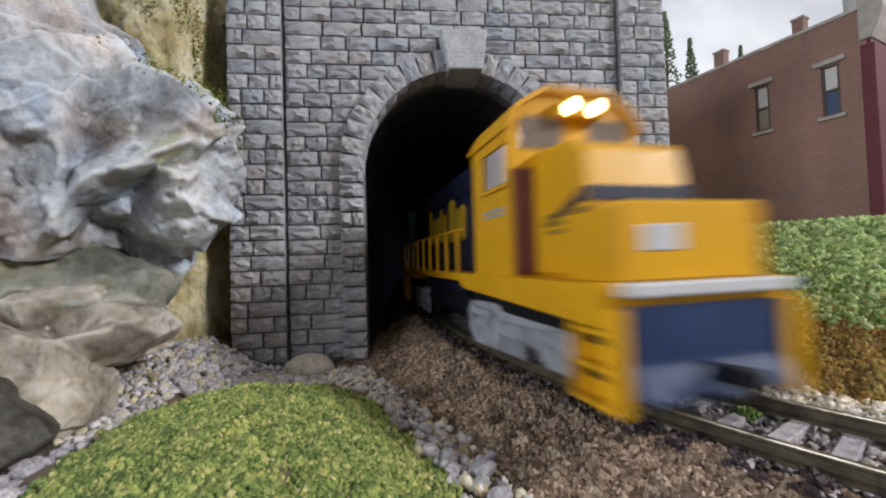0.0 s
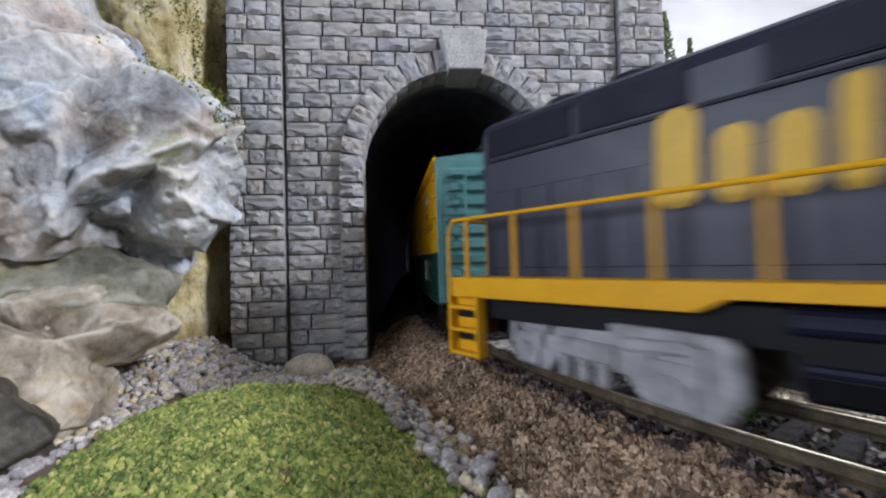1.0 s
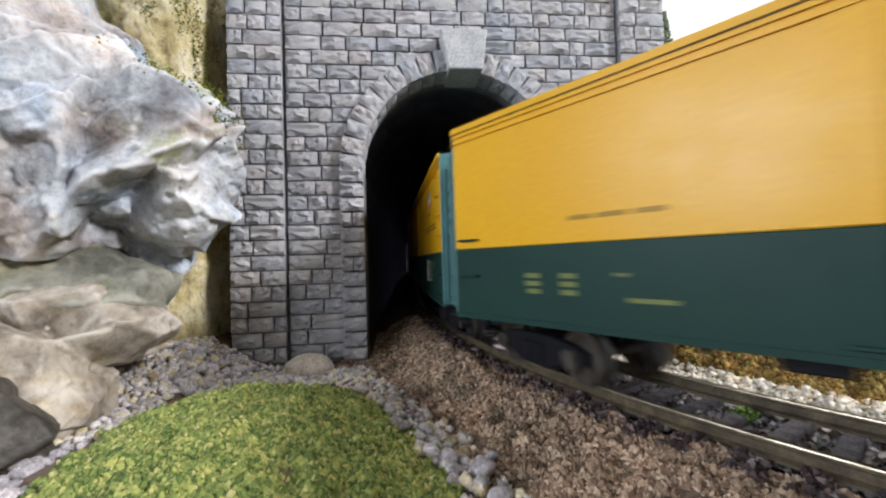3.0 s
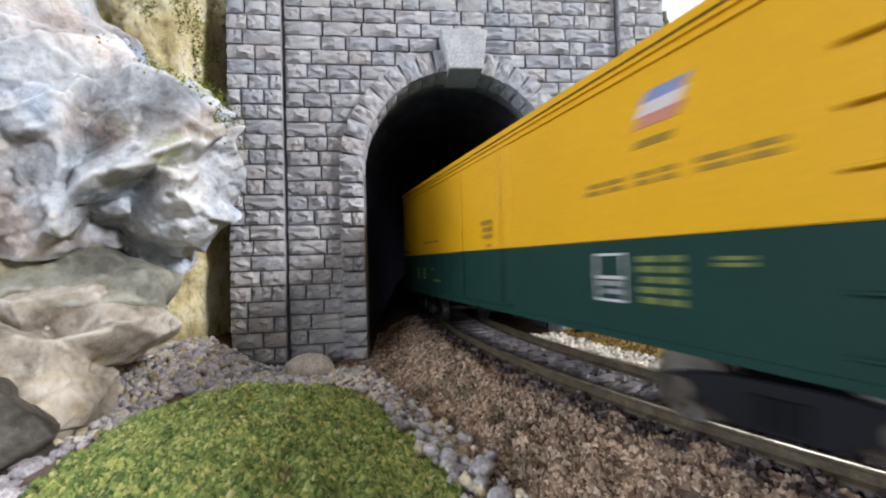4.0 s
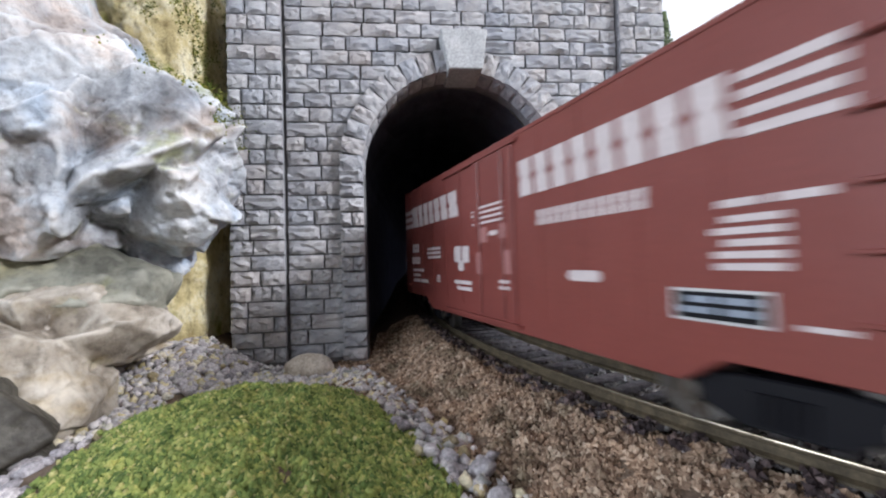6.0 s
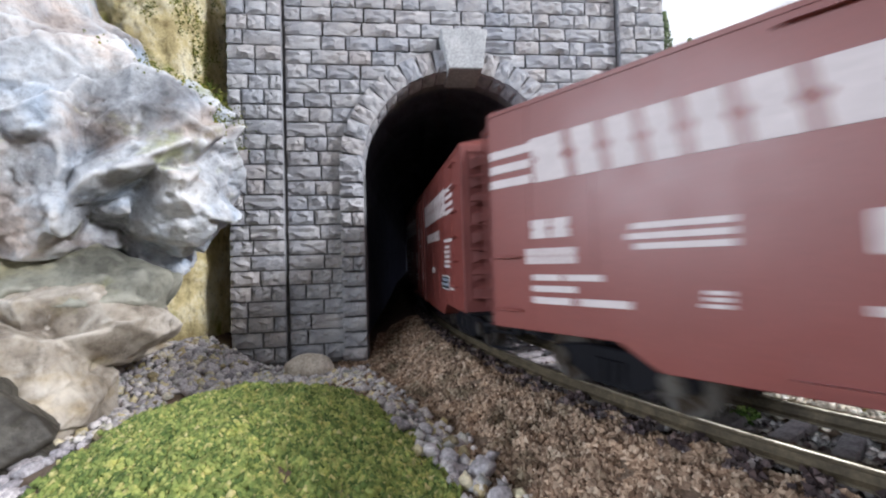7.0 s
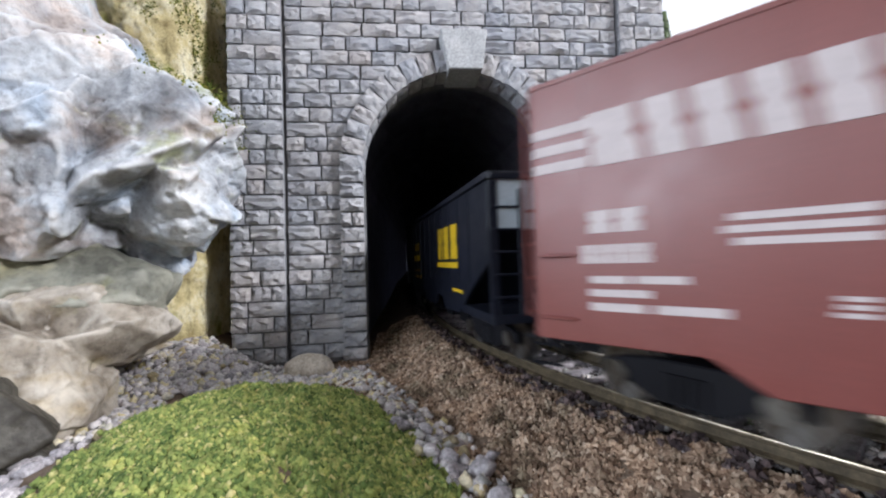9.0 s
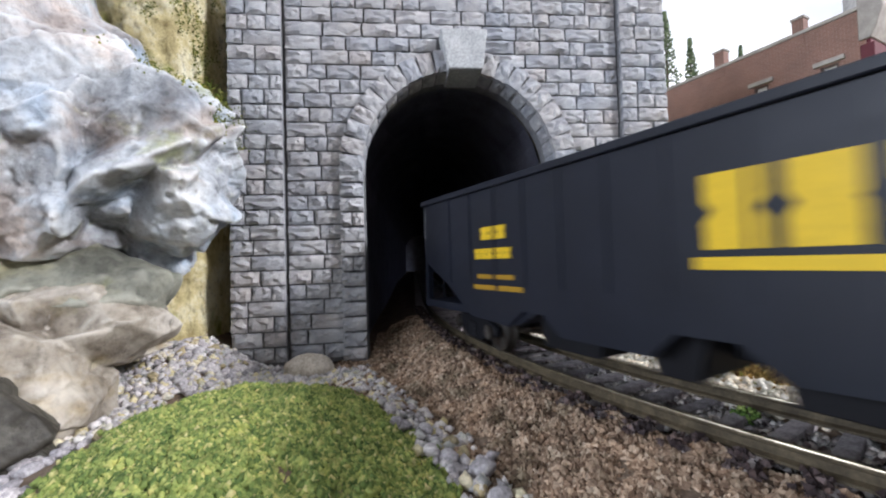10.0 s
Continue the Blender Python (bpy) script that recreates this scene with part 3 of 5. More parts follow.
def crag_mesh(centre, lumps, seed, rough, subdiv, faces, strata, lean, split):
    """A craggy body: the union of many-faced lumps seen from one centre, then broken planes at two sizes and grain."""
    g = np.random.default_rng(seed)
    b = bmesh.new()
    bmesh.ops.create_icosphere(b, subdivisions=subdiv, radius=1.0)
    d = np.array([v.co[:] for v in b.verts])
    d /= np.linalg.norm(d, axis=1)[:, None]
    c = np.array(centre, float)
    best = np.ones(len(d))
    for at_, r in lumps:
        n = g.normal(0, 1, (faces, 3))
        n /= np.linalg.norm(n, axis=1)[:, None]
        n = n / np.array(r)
        h = g.uniform(0.8, 1.0, faces)
        dn, num = d @ n.T, h - n @ (c - np.array(at_, float))
        with np.errstate(divide="ignore", invalid="ignore"):
            t = num / dn
        t1 = np.where(dn > 1e-9, t, 1e9).min(1)
        t0 = np.where(dn < -1e-9, t, 0.0).max(1)
        best = np.where(t1 > t0, np.maximum(best, t1), best)
    for n, q in split:
        dn = d @ np.array(n)
        far = (np.array(q, float) - c) @ np.array(n)
        best = np.where(dn > 1e-6, np.minimum(best, far / np.maximum(dn, 1e-6)), best)
    p = c + d * best[:, None]
    best += rough * (chiselled(p, seed + 1, 23.0, lean, 0.24, 2.0) + chiselled(p, seed + 2, 10.0, lean, 0.23, 0.9))
    for i, v in enumerate(b.verts):
        k = Vector(p[i]) + Vector((seed * 31, 0, 0))
        n1 = noise.fractal(k / 16.0, 0.7, 2.0, 4)
        x = rough * (0.5 * n1 + 0.30 * noise.fractal(k / 3.0, 0.8, 2.0, 3))
        cell = noise.voronoi(Vector((k.x / 17 + k.z / 30, k.y / 12, k.z / 8 - k.x / 34)) + Vector((0.5 * n1, 0.3 * n1, 0.5 * n1)))[0]
        x -= rough * 7.0 * max(0.0, 0.10 - (cell[1] - cell[0]))
        if strata:
            x += strata * abs(math.sin((p[i][2] - p[i][0] * 0.28) / 2.6 + 1.3 * n1))
        v.co = Vector(c + d[i] * (best[i] + x))
    return b


def rock(name, label, mat, centre, lumps, seed, rough, subdiv=6, faces=30, strata=0.0, lean=35.0, split=()):
    ob = part(name, crag_mesh(centre, lumps, seed, rough, subdiv, faces, strata, lean, split), mat, smooth=True)
    return tagged(ob, label, "rock")


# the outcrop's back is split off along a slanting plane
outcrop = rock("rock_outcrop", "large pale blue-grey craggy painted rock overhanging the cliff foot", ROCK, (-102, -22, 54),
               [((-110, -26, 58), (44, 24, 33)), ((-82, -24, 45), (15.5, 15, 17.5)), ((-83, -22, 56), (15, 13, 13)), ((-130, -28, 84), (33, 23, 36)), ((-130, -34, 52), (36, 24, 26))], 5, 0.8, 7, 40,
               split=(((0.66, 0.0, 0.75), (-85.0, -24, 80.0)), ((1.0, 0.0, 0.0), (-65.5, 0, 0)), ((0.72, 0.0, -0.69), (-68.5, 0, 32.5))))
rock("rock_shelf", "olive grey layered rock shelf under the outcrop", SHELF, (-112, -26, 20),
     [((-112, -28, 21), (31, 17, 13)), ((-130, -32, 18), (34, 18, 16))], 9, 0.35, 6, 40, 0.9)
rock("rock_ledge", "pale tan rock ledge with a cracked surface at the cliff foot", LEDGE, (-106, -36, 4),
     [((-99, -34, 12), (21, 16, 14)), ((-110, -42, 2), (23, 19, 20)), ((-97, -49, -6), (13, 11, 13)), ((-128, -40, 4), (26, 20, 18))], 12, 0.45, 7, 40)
rock("rock_block", "dark grey-brown angular rock leaning at the ledge foot", DARK_ROCK, (-96, -62, -6), [((-93.5, -60, -9), (10, 9, 10)), ((-106, -61, -8), (13, 9, 11))], 27, 0.35, 6, 12)


def cliff_mesh():
    b = bmesh.new()
    rows = []
    for j in range(46):
        z = -10 + j * 3.2
        row = []
        for i in range(60):
            x = -82.5 - i * 4.2
            k = Vector((x / 24, z / 24, 5))
            y = 8 - 17 * smooth_step(-83, -93, x) + 5 * noise.fractal(k, 0.7, 2.0, 5) * smooth_step(-80, -90, x) - 0.03 * (z - 40)
            if i == 0:
                y += 14
            row.append(b.verts.new((x + 1.5 * noise.noise(Vector((z / 9, i, 2))), y, z + 1.0 * noise.noise(k * 4))))
        rows.append(row)
    for p, q in zip(rows, rows[1:]):
        for i in range(len(p) - 1):
            b.faces.new((p[i], q[i], q[i + 1], p[i + 1]))
    bmesh.ops.subdivide_edges(b, edges=b.edges[:], cuts=2, use_grid_fill=True)
    for v in b.verts:
        v.co.y += 0.9 * noise.fractal(v.co / 5.0, 0.7, 2.0, 4) + 2.2 * noise.fractal(Vector((v.co.x / 6.0, 3.0, v.co.z / 17.0)), 0.8, 2.0, 4)
    return b


cliff = tagged(part("cliff", cliff_mesh(), CLIFF, smooth=True), "ochre plaster cliff with patches of green moss", "cliff", kind="structure")


# ---- track ----
track = thing("railway_track", "model railway track with brown rails and weathered grey ties", "railway track", kind="structure")


def rail_mesh(off, head):
    """head: the bright running top; else foot and web."""
    sec = [(-0.45, -0.25), (-0.38, 0.0), (0.38, 0.0), (0.45, -0.25)] if head else [(-1.1, -2.6), (-1.1, -2.2), (-0.3, -1.9), (-0.3, -0.8), (-0.5, -0.6), (-0.5, -0.2), (0.5, -0.2), (0.5, -0.6), (0.3, -0.8), (0.3, -1.9), (1.1, -2.2), (1.1, -2.6)]
    b = bmesh.new()
    rows = []
    for s in list(range(-900, -60, 60)) + list(range(-60, 240, 5)) + list(range(240, 1400, 60)):
        rows.append([b.verts.new((*beside(s, off + u), w)) for u, w in sec])
    n = len(sec)
    for p, q in zip(rows, rows[1:]):
        for i in range(n):
            b.faces.new((p[i], q[i], q[(i + 1) % n], p[(i + 1) % n]))
    bmesh.ops.recalc_face_normals(b, faces=b.faces[:])
    return b


for off in (-9.0, 9.0):
    r = part("rail", rail_mesh(off, False), RAIL_SIDE, track)
    part("rail_head", rail_mesh(off, True), RAIL_TOP, r, "worn bright rail top")


def tie_mesh():
    return finish(box(-15.5, 15.5, -1.25, 1.25, -4.6, -2.55, 0.2), "tie", TIE)


TIE_MESH = tie_mesh()
s = -90.0
while s < 260:
    x, y, a = line(s)
    ob = new("tie", TIE_MESH)
    ob.parent = track
    ob.matrix_basis = at(x, y, rng.uniform(-0.1, 0.1), 0, 0, math.degrees(a) + rng.uniform(-2, 2)) @ Matrix.Diagonal((rng.uniform(0.95, 1.05), rng.uniform(0.85, 1.1), 1, 1))
    s += 6.6
b = bmesh.new()
for s in list(range(-890, -95, 7)) + list(range(264, 1390, 7)):
    x, y, a = line(s)
    t = box(-15.5, 15.5, -1.2, 1.2, -4.6, -2.6)
    t.transform(Matrix.Translation((x, y, 0)) @ Matrix.Rotation(a, 4, "Z"))
    join(b, t)
tagged(part("tie_row", b, TIE, track), kind="stuff")


# ---- the train: x forward from the body's middle, z from the rail top, the side -y faces the camera ----
HALF = 17.6


def mark(parent, L, lx0, lx1, z0, z1, mat, name="marking", half=HALF, lean=0.0, round_=0.0):
    """A painted mark on the side, from lx0 to lx1 behind the body's front."""
    xa, xb = L / 2 - lx1, L / 2 - lx0
    h = z1 - z0
    if round_:
        r = min(round_, h / 2.2, (xb - xa) / 2.2)
        o = []
        for cx, cz, t0 in ((xb - r, z0 + r, -90), (xb - r, z1 - r, 0), (xa + r, z1 - r, 90), (xa + r, z0 + r, 180)):
            o += [(cx + r * math.cos(radians(t0 + t)) + lean * (cz - z0) / h, cz + r * math.sin(radians(t0 + t))) for t in (0, 30, 60, 90)]
    else:
        o = [(xa, z0), (xb, z0), (xb + lean, z1), (xa + lean, z1)]
    return part(name, prism(o, -half - 0.14, -half + 0.1), mat, parent)


def word(parent, L, lx0, lx1, z0, z1, n, mat, lean=0.0, half=HALF, gap=0.16, widths=()):
    """A name shown as n plain waisted blocks, read away from the front end."""
    share = list(widths) or [1.0] * n
    unit, x, h = (lx1 - lx0) / sum(share), lx0, z1 - z0
    for k in share:
        a, c = x + unit * gap / 2, x + unit * k - unit * gap / 2
        xa, xb, cut = L / 2 - c, L / 2 - a, (c - a) * 0.15
        o = [(xa, 0), (xb, 0), (xb, 0.36), (xb - cut, 0.5), (xb, 0.64), (xb, 1), (xa, 1), (xa, 0.64), (xa + cut, 0.5), (xa, 0.36)]
        part("letter_block", prism([(px + lean * f, z0 + h * f) for px, f in o], -half - 0.14, -half + 0.1), mat, parent)
        x += unit * k


def bars(parent, L, lx0, lx1, z0, z1, n, mat, half=HALF, cuts=1):
    """Small print as n plain bars."""
    h = (z1 - z0) / n
    r2 = random.Random(int(lx0 * 10 + z0))
    for i in range(n):
        x = lx0
        for c in range(cuts):
            w = (lx1 - lx0) / cuts
            mark(parent, L, x + 0.3, x + w * r2.uniform(0.75, 0.98), z0 + i * h + h * 0.22, z0 + (i + 1) * h - h * 0.18, mat, "print_bar", half)
            x += w


def wheelset(parent, x):
    b = bmesh.new()
    for sy in (-1, 1):
        rod((0, sy * 7.2, 0), (0, sy * 9.6, 0), 5.2, 24, b)
        rod((0, sy * 7.0, 0), (0, sy * 7.4, 0), 5.7, 24, b)
        for k in range(4):
            t = k * math.pi / 2
            box(2.0 * math.cos(t) - 0.5, 2.0 * math.cos(t) + 0.5, sy * 9.7 - 0.15, sy * 9.7 + 0.15, 2.0 * math.sin(t) - 0.5, 2.0 * math.sin(t) + 0.5, 0, b)
    rod((0, -10.8, 0), (0, 10.8, 0), 0.9, 8, b)
    ob = part("wheelset", b, WHEEL, parent, "dark steel wheels on an axle")
    ob.matrix_basis = at(x, 0, 5.2)
    ob["place"] = x
    return ob


def freight_truck(parent, x, mat):
    ob = part("truck", box(-3.2, 3.2, -11, 11, 4.0, 8.2, 0.3), mat, parent, "dark four-wheel freight truck")
    ob.matrix_basis = at(x, 0, 0)
    ob["place"] = x
    for sy in (-1, 1):
        y0, y1 = sorted((sy * 10.2, sy * 12.0))
        part("side_frame", prism([(-14, 6.6), (-11, 7.6), (-5, 8.4), (5, 8.4), (11, 7.6), (14, 6.6), (14, 4.2), (9, 3.8), (5, 1.8), (-5, 1.8), (-9, 3.8), (-14, 4.2)], y0, y1, 0.25), mat, ob)
        for xs in (-2, 0, 2):
            part("coil_spring", rod((xs, sy * 12.2, 2.6), (xs, sy * 12.2, 6.6), 0.8, 8), mat, ob)
        for xs in (-11, 11):
            part("journal_box", rod((xs, sy * 12.0, 5.2), (xs, sy * 12.9, 5.2), 1.9, 10), WHEEL, ob, "worn steel journal box")
    for xs in (-11, 11):
        wheelset(ob, xs)
    return ob


def coupler(parent, x, way, mat):
    b = box(min(x, x + way * 7), max(x, x + way * 7), -1.1, 1.1, 6.6, 8.8, 0.2)
    box(min(x + way * 4.6, x + way * 7.4), max(x + way * 4.6, x + way * 7.4), -2.2, 1.6, 6.2, 9.2, 0.4, b)
    box(min(x - way * 6, x), max(x - way * 6, x), -2.4, 2.4, 6.2, 9.4, 0.2, b)
    return part("coupler", b, mat, parent)


def ladder(parent, x0, x1, zs, y, mat, along="x"):
    """Rungs, and the stiles that hold them."""
    b = bmesh.new()
    for z in zs:
        p, q = ((x0, y, z), (x1, y, z)) if along == "x" else ((y, x0, z), (y, x1, z))
        rod(p, q, 0.28, 6, b)
        for e in (p, q):
            v = Vector(e)
            w = v + (Vector((0, 0.9 if y < 0 else -0.9, 0)) if along == "x" else Vector((-0.9 if y > 0 else 0.9, 0, 0)))
            rod(v, w, 0.24, 5, b)
    return part("ladder", b, mat, parent)


def car_roof(L, z_eave, z_ridge, half):
    sec = [(-half - 0.2, z_eave - 0.6), (-half - 0.2, z_eave + 0.2), (-half * 0.5, z_eave + (z_ridge - z_eave) * 0.62), (0, z_ridge), (half * 0.5, z_eave + (z_ridge - z_eave) * 0.62), (half + 0.2, z_eave + 0.2), (half + 0.2, z_eave - 0.6)]
    b = section(sec, -L / 2, L / 2)
    return b


def roof_ribs(parent, L, z_eave, z_ridge, half, mat, n=14):
    for i in range(n + 1):
        x = -L / 2 + 0.6 + (L - 1.2) * i / n
        s2 = [(-half - 0.2, z_eave + 0.5), (-half * 0.5, z_eave + (z_ridge - z_eave) * 0.62 + 0.4), (0, z_ridge + 0.4), (half * 0.5, z_eave + (z_ridge - z_eave) * 0.62 + 0.4), (half + 0.2, z_eave + 0.5), (half, z_eave - 0.3), (-half, z_eave - 0.3)]
        part("roof_rib", section(s2, x - 0.35, x + 0.35), mat, parent)


def car_end(parent, x, way, z0, z1, half, n, mat, name):
    """A pressed end: rows of tapered ribs, a ladder, a brake wheel."""
    b = box(min(x - way * 0.4, x + way * 0.5), max(x - way * 0.4, x + way * 0.5), -half, half, z0, z1 - 0.3, 0.2)
    wall = part(name, b, mat, parent, "ribbed pressed-metal end")
    h = (z1 - z0 - 5.0) / n
    for i in range(n):
        z = z0 + 2.6 + h * (i + 0.5)
        stations = [(-0.9, 0.35), (-0.74, 1.4), (-0.25, 1.9), (0.25, 1.9), (0.74, 1.4), (0.9, 0.35)]
        q = bmesh.new()
        loops = []
        for u, t in stations:
            sec = [(0.3 * way, z - 0.44 * h), (way * t, z - 0.2 * h), (way * t, z + 0.2 * h), (0.3 * way, z + 0.44 * h)]
            loops.append([q.verts.new((x + dx, u * half, w)) for dx, w in sec])
        for l0, l1 in zip(loops, loops[1:]):
            for k in range(4):
                q.faces.new((l0[k], l0[(k + 1) % 4], l1[(k + 1) % 4], l1[k]))
        q.faces.new(loops[0])
        q.faces.new(loops[-1])
        bmesh.ops.recalc_face_normals(q, faces=q.faces[:])
        part("end_rib", q, mat, wall)
    return wall


def hardware(parent, x, way, z0, z1, half, mat, zs):
    y = x + way * 2.6
    b = bmesh.new()
    for z in zs:
        rod((y, -half + 1.2, z), (y, -half + 8.5, z), 0.3, 6, b)
        rod((y, half - 8.5, z), (y, half - 1.2, z), 0.3, 6, b)
    for yy in (-half + 1.2, -half + 8.5, half - 8.5, half - 1.2):
        rod((y - way * 0.3, yy, min(zs) - 0.6), (y - way * 0.3, yy, max(zs) + 0.6), 0.32, 6, b)
    part("end_ladder", b, mat, parent)
    b = box(min(x + way * 0.6, x + way * 3.4), max(x + way * 0.6, x + way * 3.4), -3.6, 3.6, z1 - 4.6, z1 - 4.0, 0.1)
    part("brake_platform", b, mat, parent)
    b = bmesh.new()
    loops = []
    for k in range(16):
        t0 = math.tau * k / 16
        loops.append([b.verts.new((x + way * 3.0 + dx, 3.4 + r * math.cos(t0), z1 - 13 + r * math.sin(t0))) for dx, r in ((-0.3, 2.9), (0, 3.2), (0.3, 2.9), (0, 2.6))])
    for k in range(16):
        for m in range(4):
            b.faces.new((loops[k][m], loops[k][(m + 1) % 4], loops[(k + 1) % 16][(m + 1) % 4], loops[(k + 1) % 16][m]))
    bmesh.ops.recalc_face_normals(b, faces=b.faces[:])
    rod((x + way * 0.6, 3.4, z1 - 13), (x + way * 3.2, 3.4, z1 - 13), 0.5, 8, b)
    for k in range(3):
        t0 = math.tau * k / 3
        rod((x + way * 3.0, 3.4, z1 - 13), (x + way * 3.0, 3.4 + 2.9 * math.cos(t0), z1 - 13 + 2.9 * math.sin(t0)), 0.25, 5, b)
    part("brake_wheel", b, mat, parent)
    b = box(min(x, x + way * 3.0), max(x, x + way * 3.0), -half + 0.5, half - 0.5, z0 - 0.2, z0 + 0.5, 0.1)
    for sy in (-1, 1):
        for dz in (0, 3.2):
            rod((x + way * 1.5, sy * (half - 0.6), z0 - 1.0 - dz), (x - way * 4.0, sy * (half - 0.6), z0 - 1.0 - dz), 0.3, 5, b)
        for dx in (1.5, -4.0):
            rod((x + way * dx, sy * (half - 0.6), z0 - 4.4), (x + way * dx, sy * (half - 0.6), z0 + 0.3), 0.3, 5, b)
    part("end_step", b, BLACK, parent)
    coupler(parent, x, way, BLACK)


def underframe(parent, L, z1):
    b = box(-L / 2 + 1, L / 2 - 1, -4, 4, z1 - 2.6, z1 + 0.2, 0.2)
    for x in (-L * 0.2, -L * 0.07, L * 0.07, L * 0.2):
        box(x - 0.6, x + 0.6, -HALF + 2, HALF - 2, z1 - 1.4, z1 + 0.2, 0, b)
    rod((-6, 6, z1 - 3.2), (9, 6, z1 - 3.2), 2.2, 12, b)
    box(-26, -18, -8, -4, z1 - 4, z1, 0.3, b)
    return part("underframe", b, BLACK, parent)


LR, LW, LC = 165.8, 156.85, 138.7


def reefer():
    L = LR
    car = thing("refrigerator_car", "yellow and green model refrigerator car on the track", "freight car", "freight cars of the train")
    x = L / 2
    part("lower_side", box(-x, x, -HALF, HALF, 11.4, 27.0, 0.2), CAR_GREEN, car, "dark green lower body")
    part("upper_side", box(-x, x, -HALF, HALF, 27.0, 54.8, 0.2), CAR_YELLOW, car, "glossy yellow upper body")
    roof_ribs(part("roof", car_roof(L, 54.9, 57.2, HALF), END_GREEN, car, "dusty green ribbed roof"), L, 54.9, 57.2, HALF, END_GREEN)
    part("roof_walk", box(-x - 1.2, x + 1.2, -4.0, 4.0, 57.7, 59.2, 0.15), BLACK, car, "dark running board on the roof")
    for y0, y1, z0, z1 in ((-HALF - 0.45, -HALF + 0.2, 53.3, 53.8), (-HALF - 0.45, -HALF + 0.2, 51.9, 52.25), (HALF - 0.2, HALF + 0.45, 53.3, 53.8), (-HALF - 0.55, -HALF + 0.2, 54.4, 55.7)):
        part("cornice", box(-x, x, y0, y1, z0, z1), CAR_YELLOW, car)
    b = box(-x, x, -HALF - 0.3, -HALF + 0.2, 11.2, 12.3)
    box(-x, x, HALF - 0.2, HALF + 0.3, 11.2, 12.3, 0, b)
    part("side_sill", b, CAR_GREEN, car)
    for way in (1, -1):
        car_end(car, way * x, way, 11.4, 55.2, HALF, 9, END_GREEN, "end_wall")
        hardware(car, way * x, way, 11.4, 55.2, HALF, END_GREEN, [14, 20, 26, 32, 38, 44, 50])
    # sliding plug door
    for nm, z0, z1, mt in (("door_upper", 27.1, 52.0, CAR_YELLOW), ("door_lower", 13.2, 26.9, CAR_GREEN)):
        part(nm, box(x - 101, x - 69, -HALF - 0.16, -HALF + 0.2, z0, z1, 0.1), mt, car)
    b = bmesh.new()
    for lx in (73, 97):
        part("door_rod", rod((x - lx, -HALF - 0.55, 27.2), (x - lx, -HALF - 0.45, 51), 0.14, 6), CAR_YELLOW, car)
        part("door_rod", rod((x - lx, -HALF - 0.55, 13.8), (x - lx, -HALF - 0.55, 27.0), 0.25, 6), CAR_GREEN, car)
    rod((x - 101, -HALF - 0.6, 13.4), (x - 69, -HALF - 0.6, 13.4), 0.35, 6, b)
    part("door_rail", b, CAR_GREEN, car)
    ladder(car, x - 7.6, x - 1.8, [32.0, 38.0, 44.0, 50.0], -HALF - 0.9, CAR_YELLOW)
    ladder(car, x - 163.8, x - 158.4, [28.9, 20.9], -HALF - 0.9, CAR_GREEN)
    ladder(car, x - 7.6, x - 1.8, [14.5, 20.5], -HALF - 0.9, CAR_GREEN)
    # emblem and small print
    mark(car, L, 25.0, 32.0, 43.2, 44.9, MARK_RED, "emblem", lean=1.6)
    mark(car, L, 24.6, 31.6, 44.9, 46.6, WHITE, "emblem", lean=1.6)
    mark(car, L, 24.0, 30.6, 46.6, 48.2, MARK_BLUE, "emblem", lean=1.6)
    mark(car, L, 26.0, 32.0, 40.4, 41.5, MARK_BLACK, "print_bar", lean=0.8)
    for a, c in ((34.0, 43.0), (25.0, 32.5), (12.5, 22.5)):
        bars(car, L, a, c, 34.6, 37.0, 2, MARK_BLACK, cuts=2)
    bars(car, L, 77.5, 83.5, 29.6, 35.2, 3, MARK_BLACK, HALF + 0.4)
    bars(car, L, 78.5, 81.5, 27.6, 28.6, 1, MARK_BLACK, HALF + 0.4)
    bars(car, L, 119, 137, 30.8, 32.2, 1, FAINT, cuts=3)
    for z0, z1 in ((17.0, 17.4), (24.5, 24.9), (20.7, 21.2)):
        mark(car, L, 34.8, 41.0, z0, z1, PALE_GREY, "placard_frame")
    for lx in (34.8, 40.7):
        mark(car, L, lx, lx + 0.3, 17.4, 24.5, PALE_GREY, "placard_frame")
    bars(car, L, 35.4, 40.4, 18.0, 20.6, 2, SILVER)
    bars(car, L, 28.2, 32.4, 17.0, 24.6, 5, DULL_YELLOW)
    bars(car, L, 24.6, 27.6, 17.0, 24.6, 5, DULL_YELLOW)
    bars(car, L, 16.0, 21.2, 22.6, 24.2, 2, DULL_YELLOW)
    bars(car, L, 142.0, 146.0, 17.2, 21.8, 3, DULL_YELLOW)
    bars(car, L, 134.4, 138.6, 17.2, 21.8, 3, DULL_YELLOW)
    bars(car, L, 125.0, 128.0, 20.8, 21.8, 1, DULL_YELLOW)
    bars(car, L, 118.0, 127.6, 16.6, 17.8, 1, DULL_YELLOW, cuts=1)
    underframe(car, L, 11.2)
    for way in (1, -1):
        freight_truck(car, way * L * 0.375, BLACK)
    return car


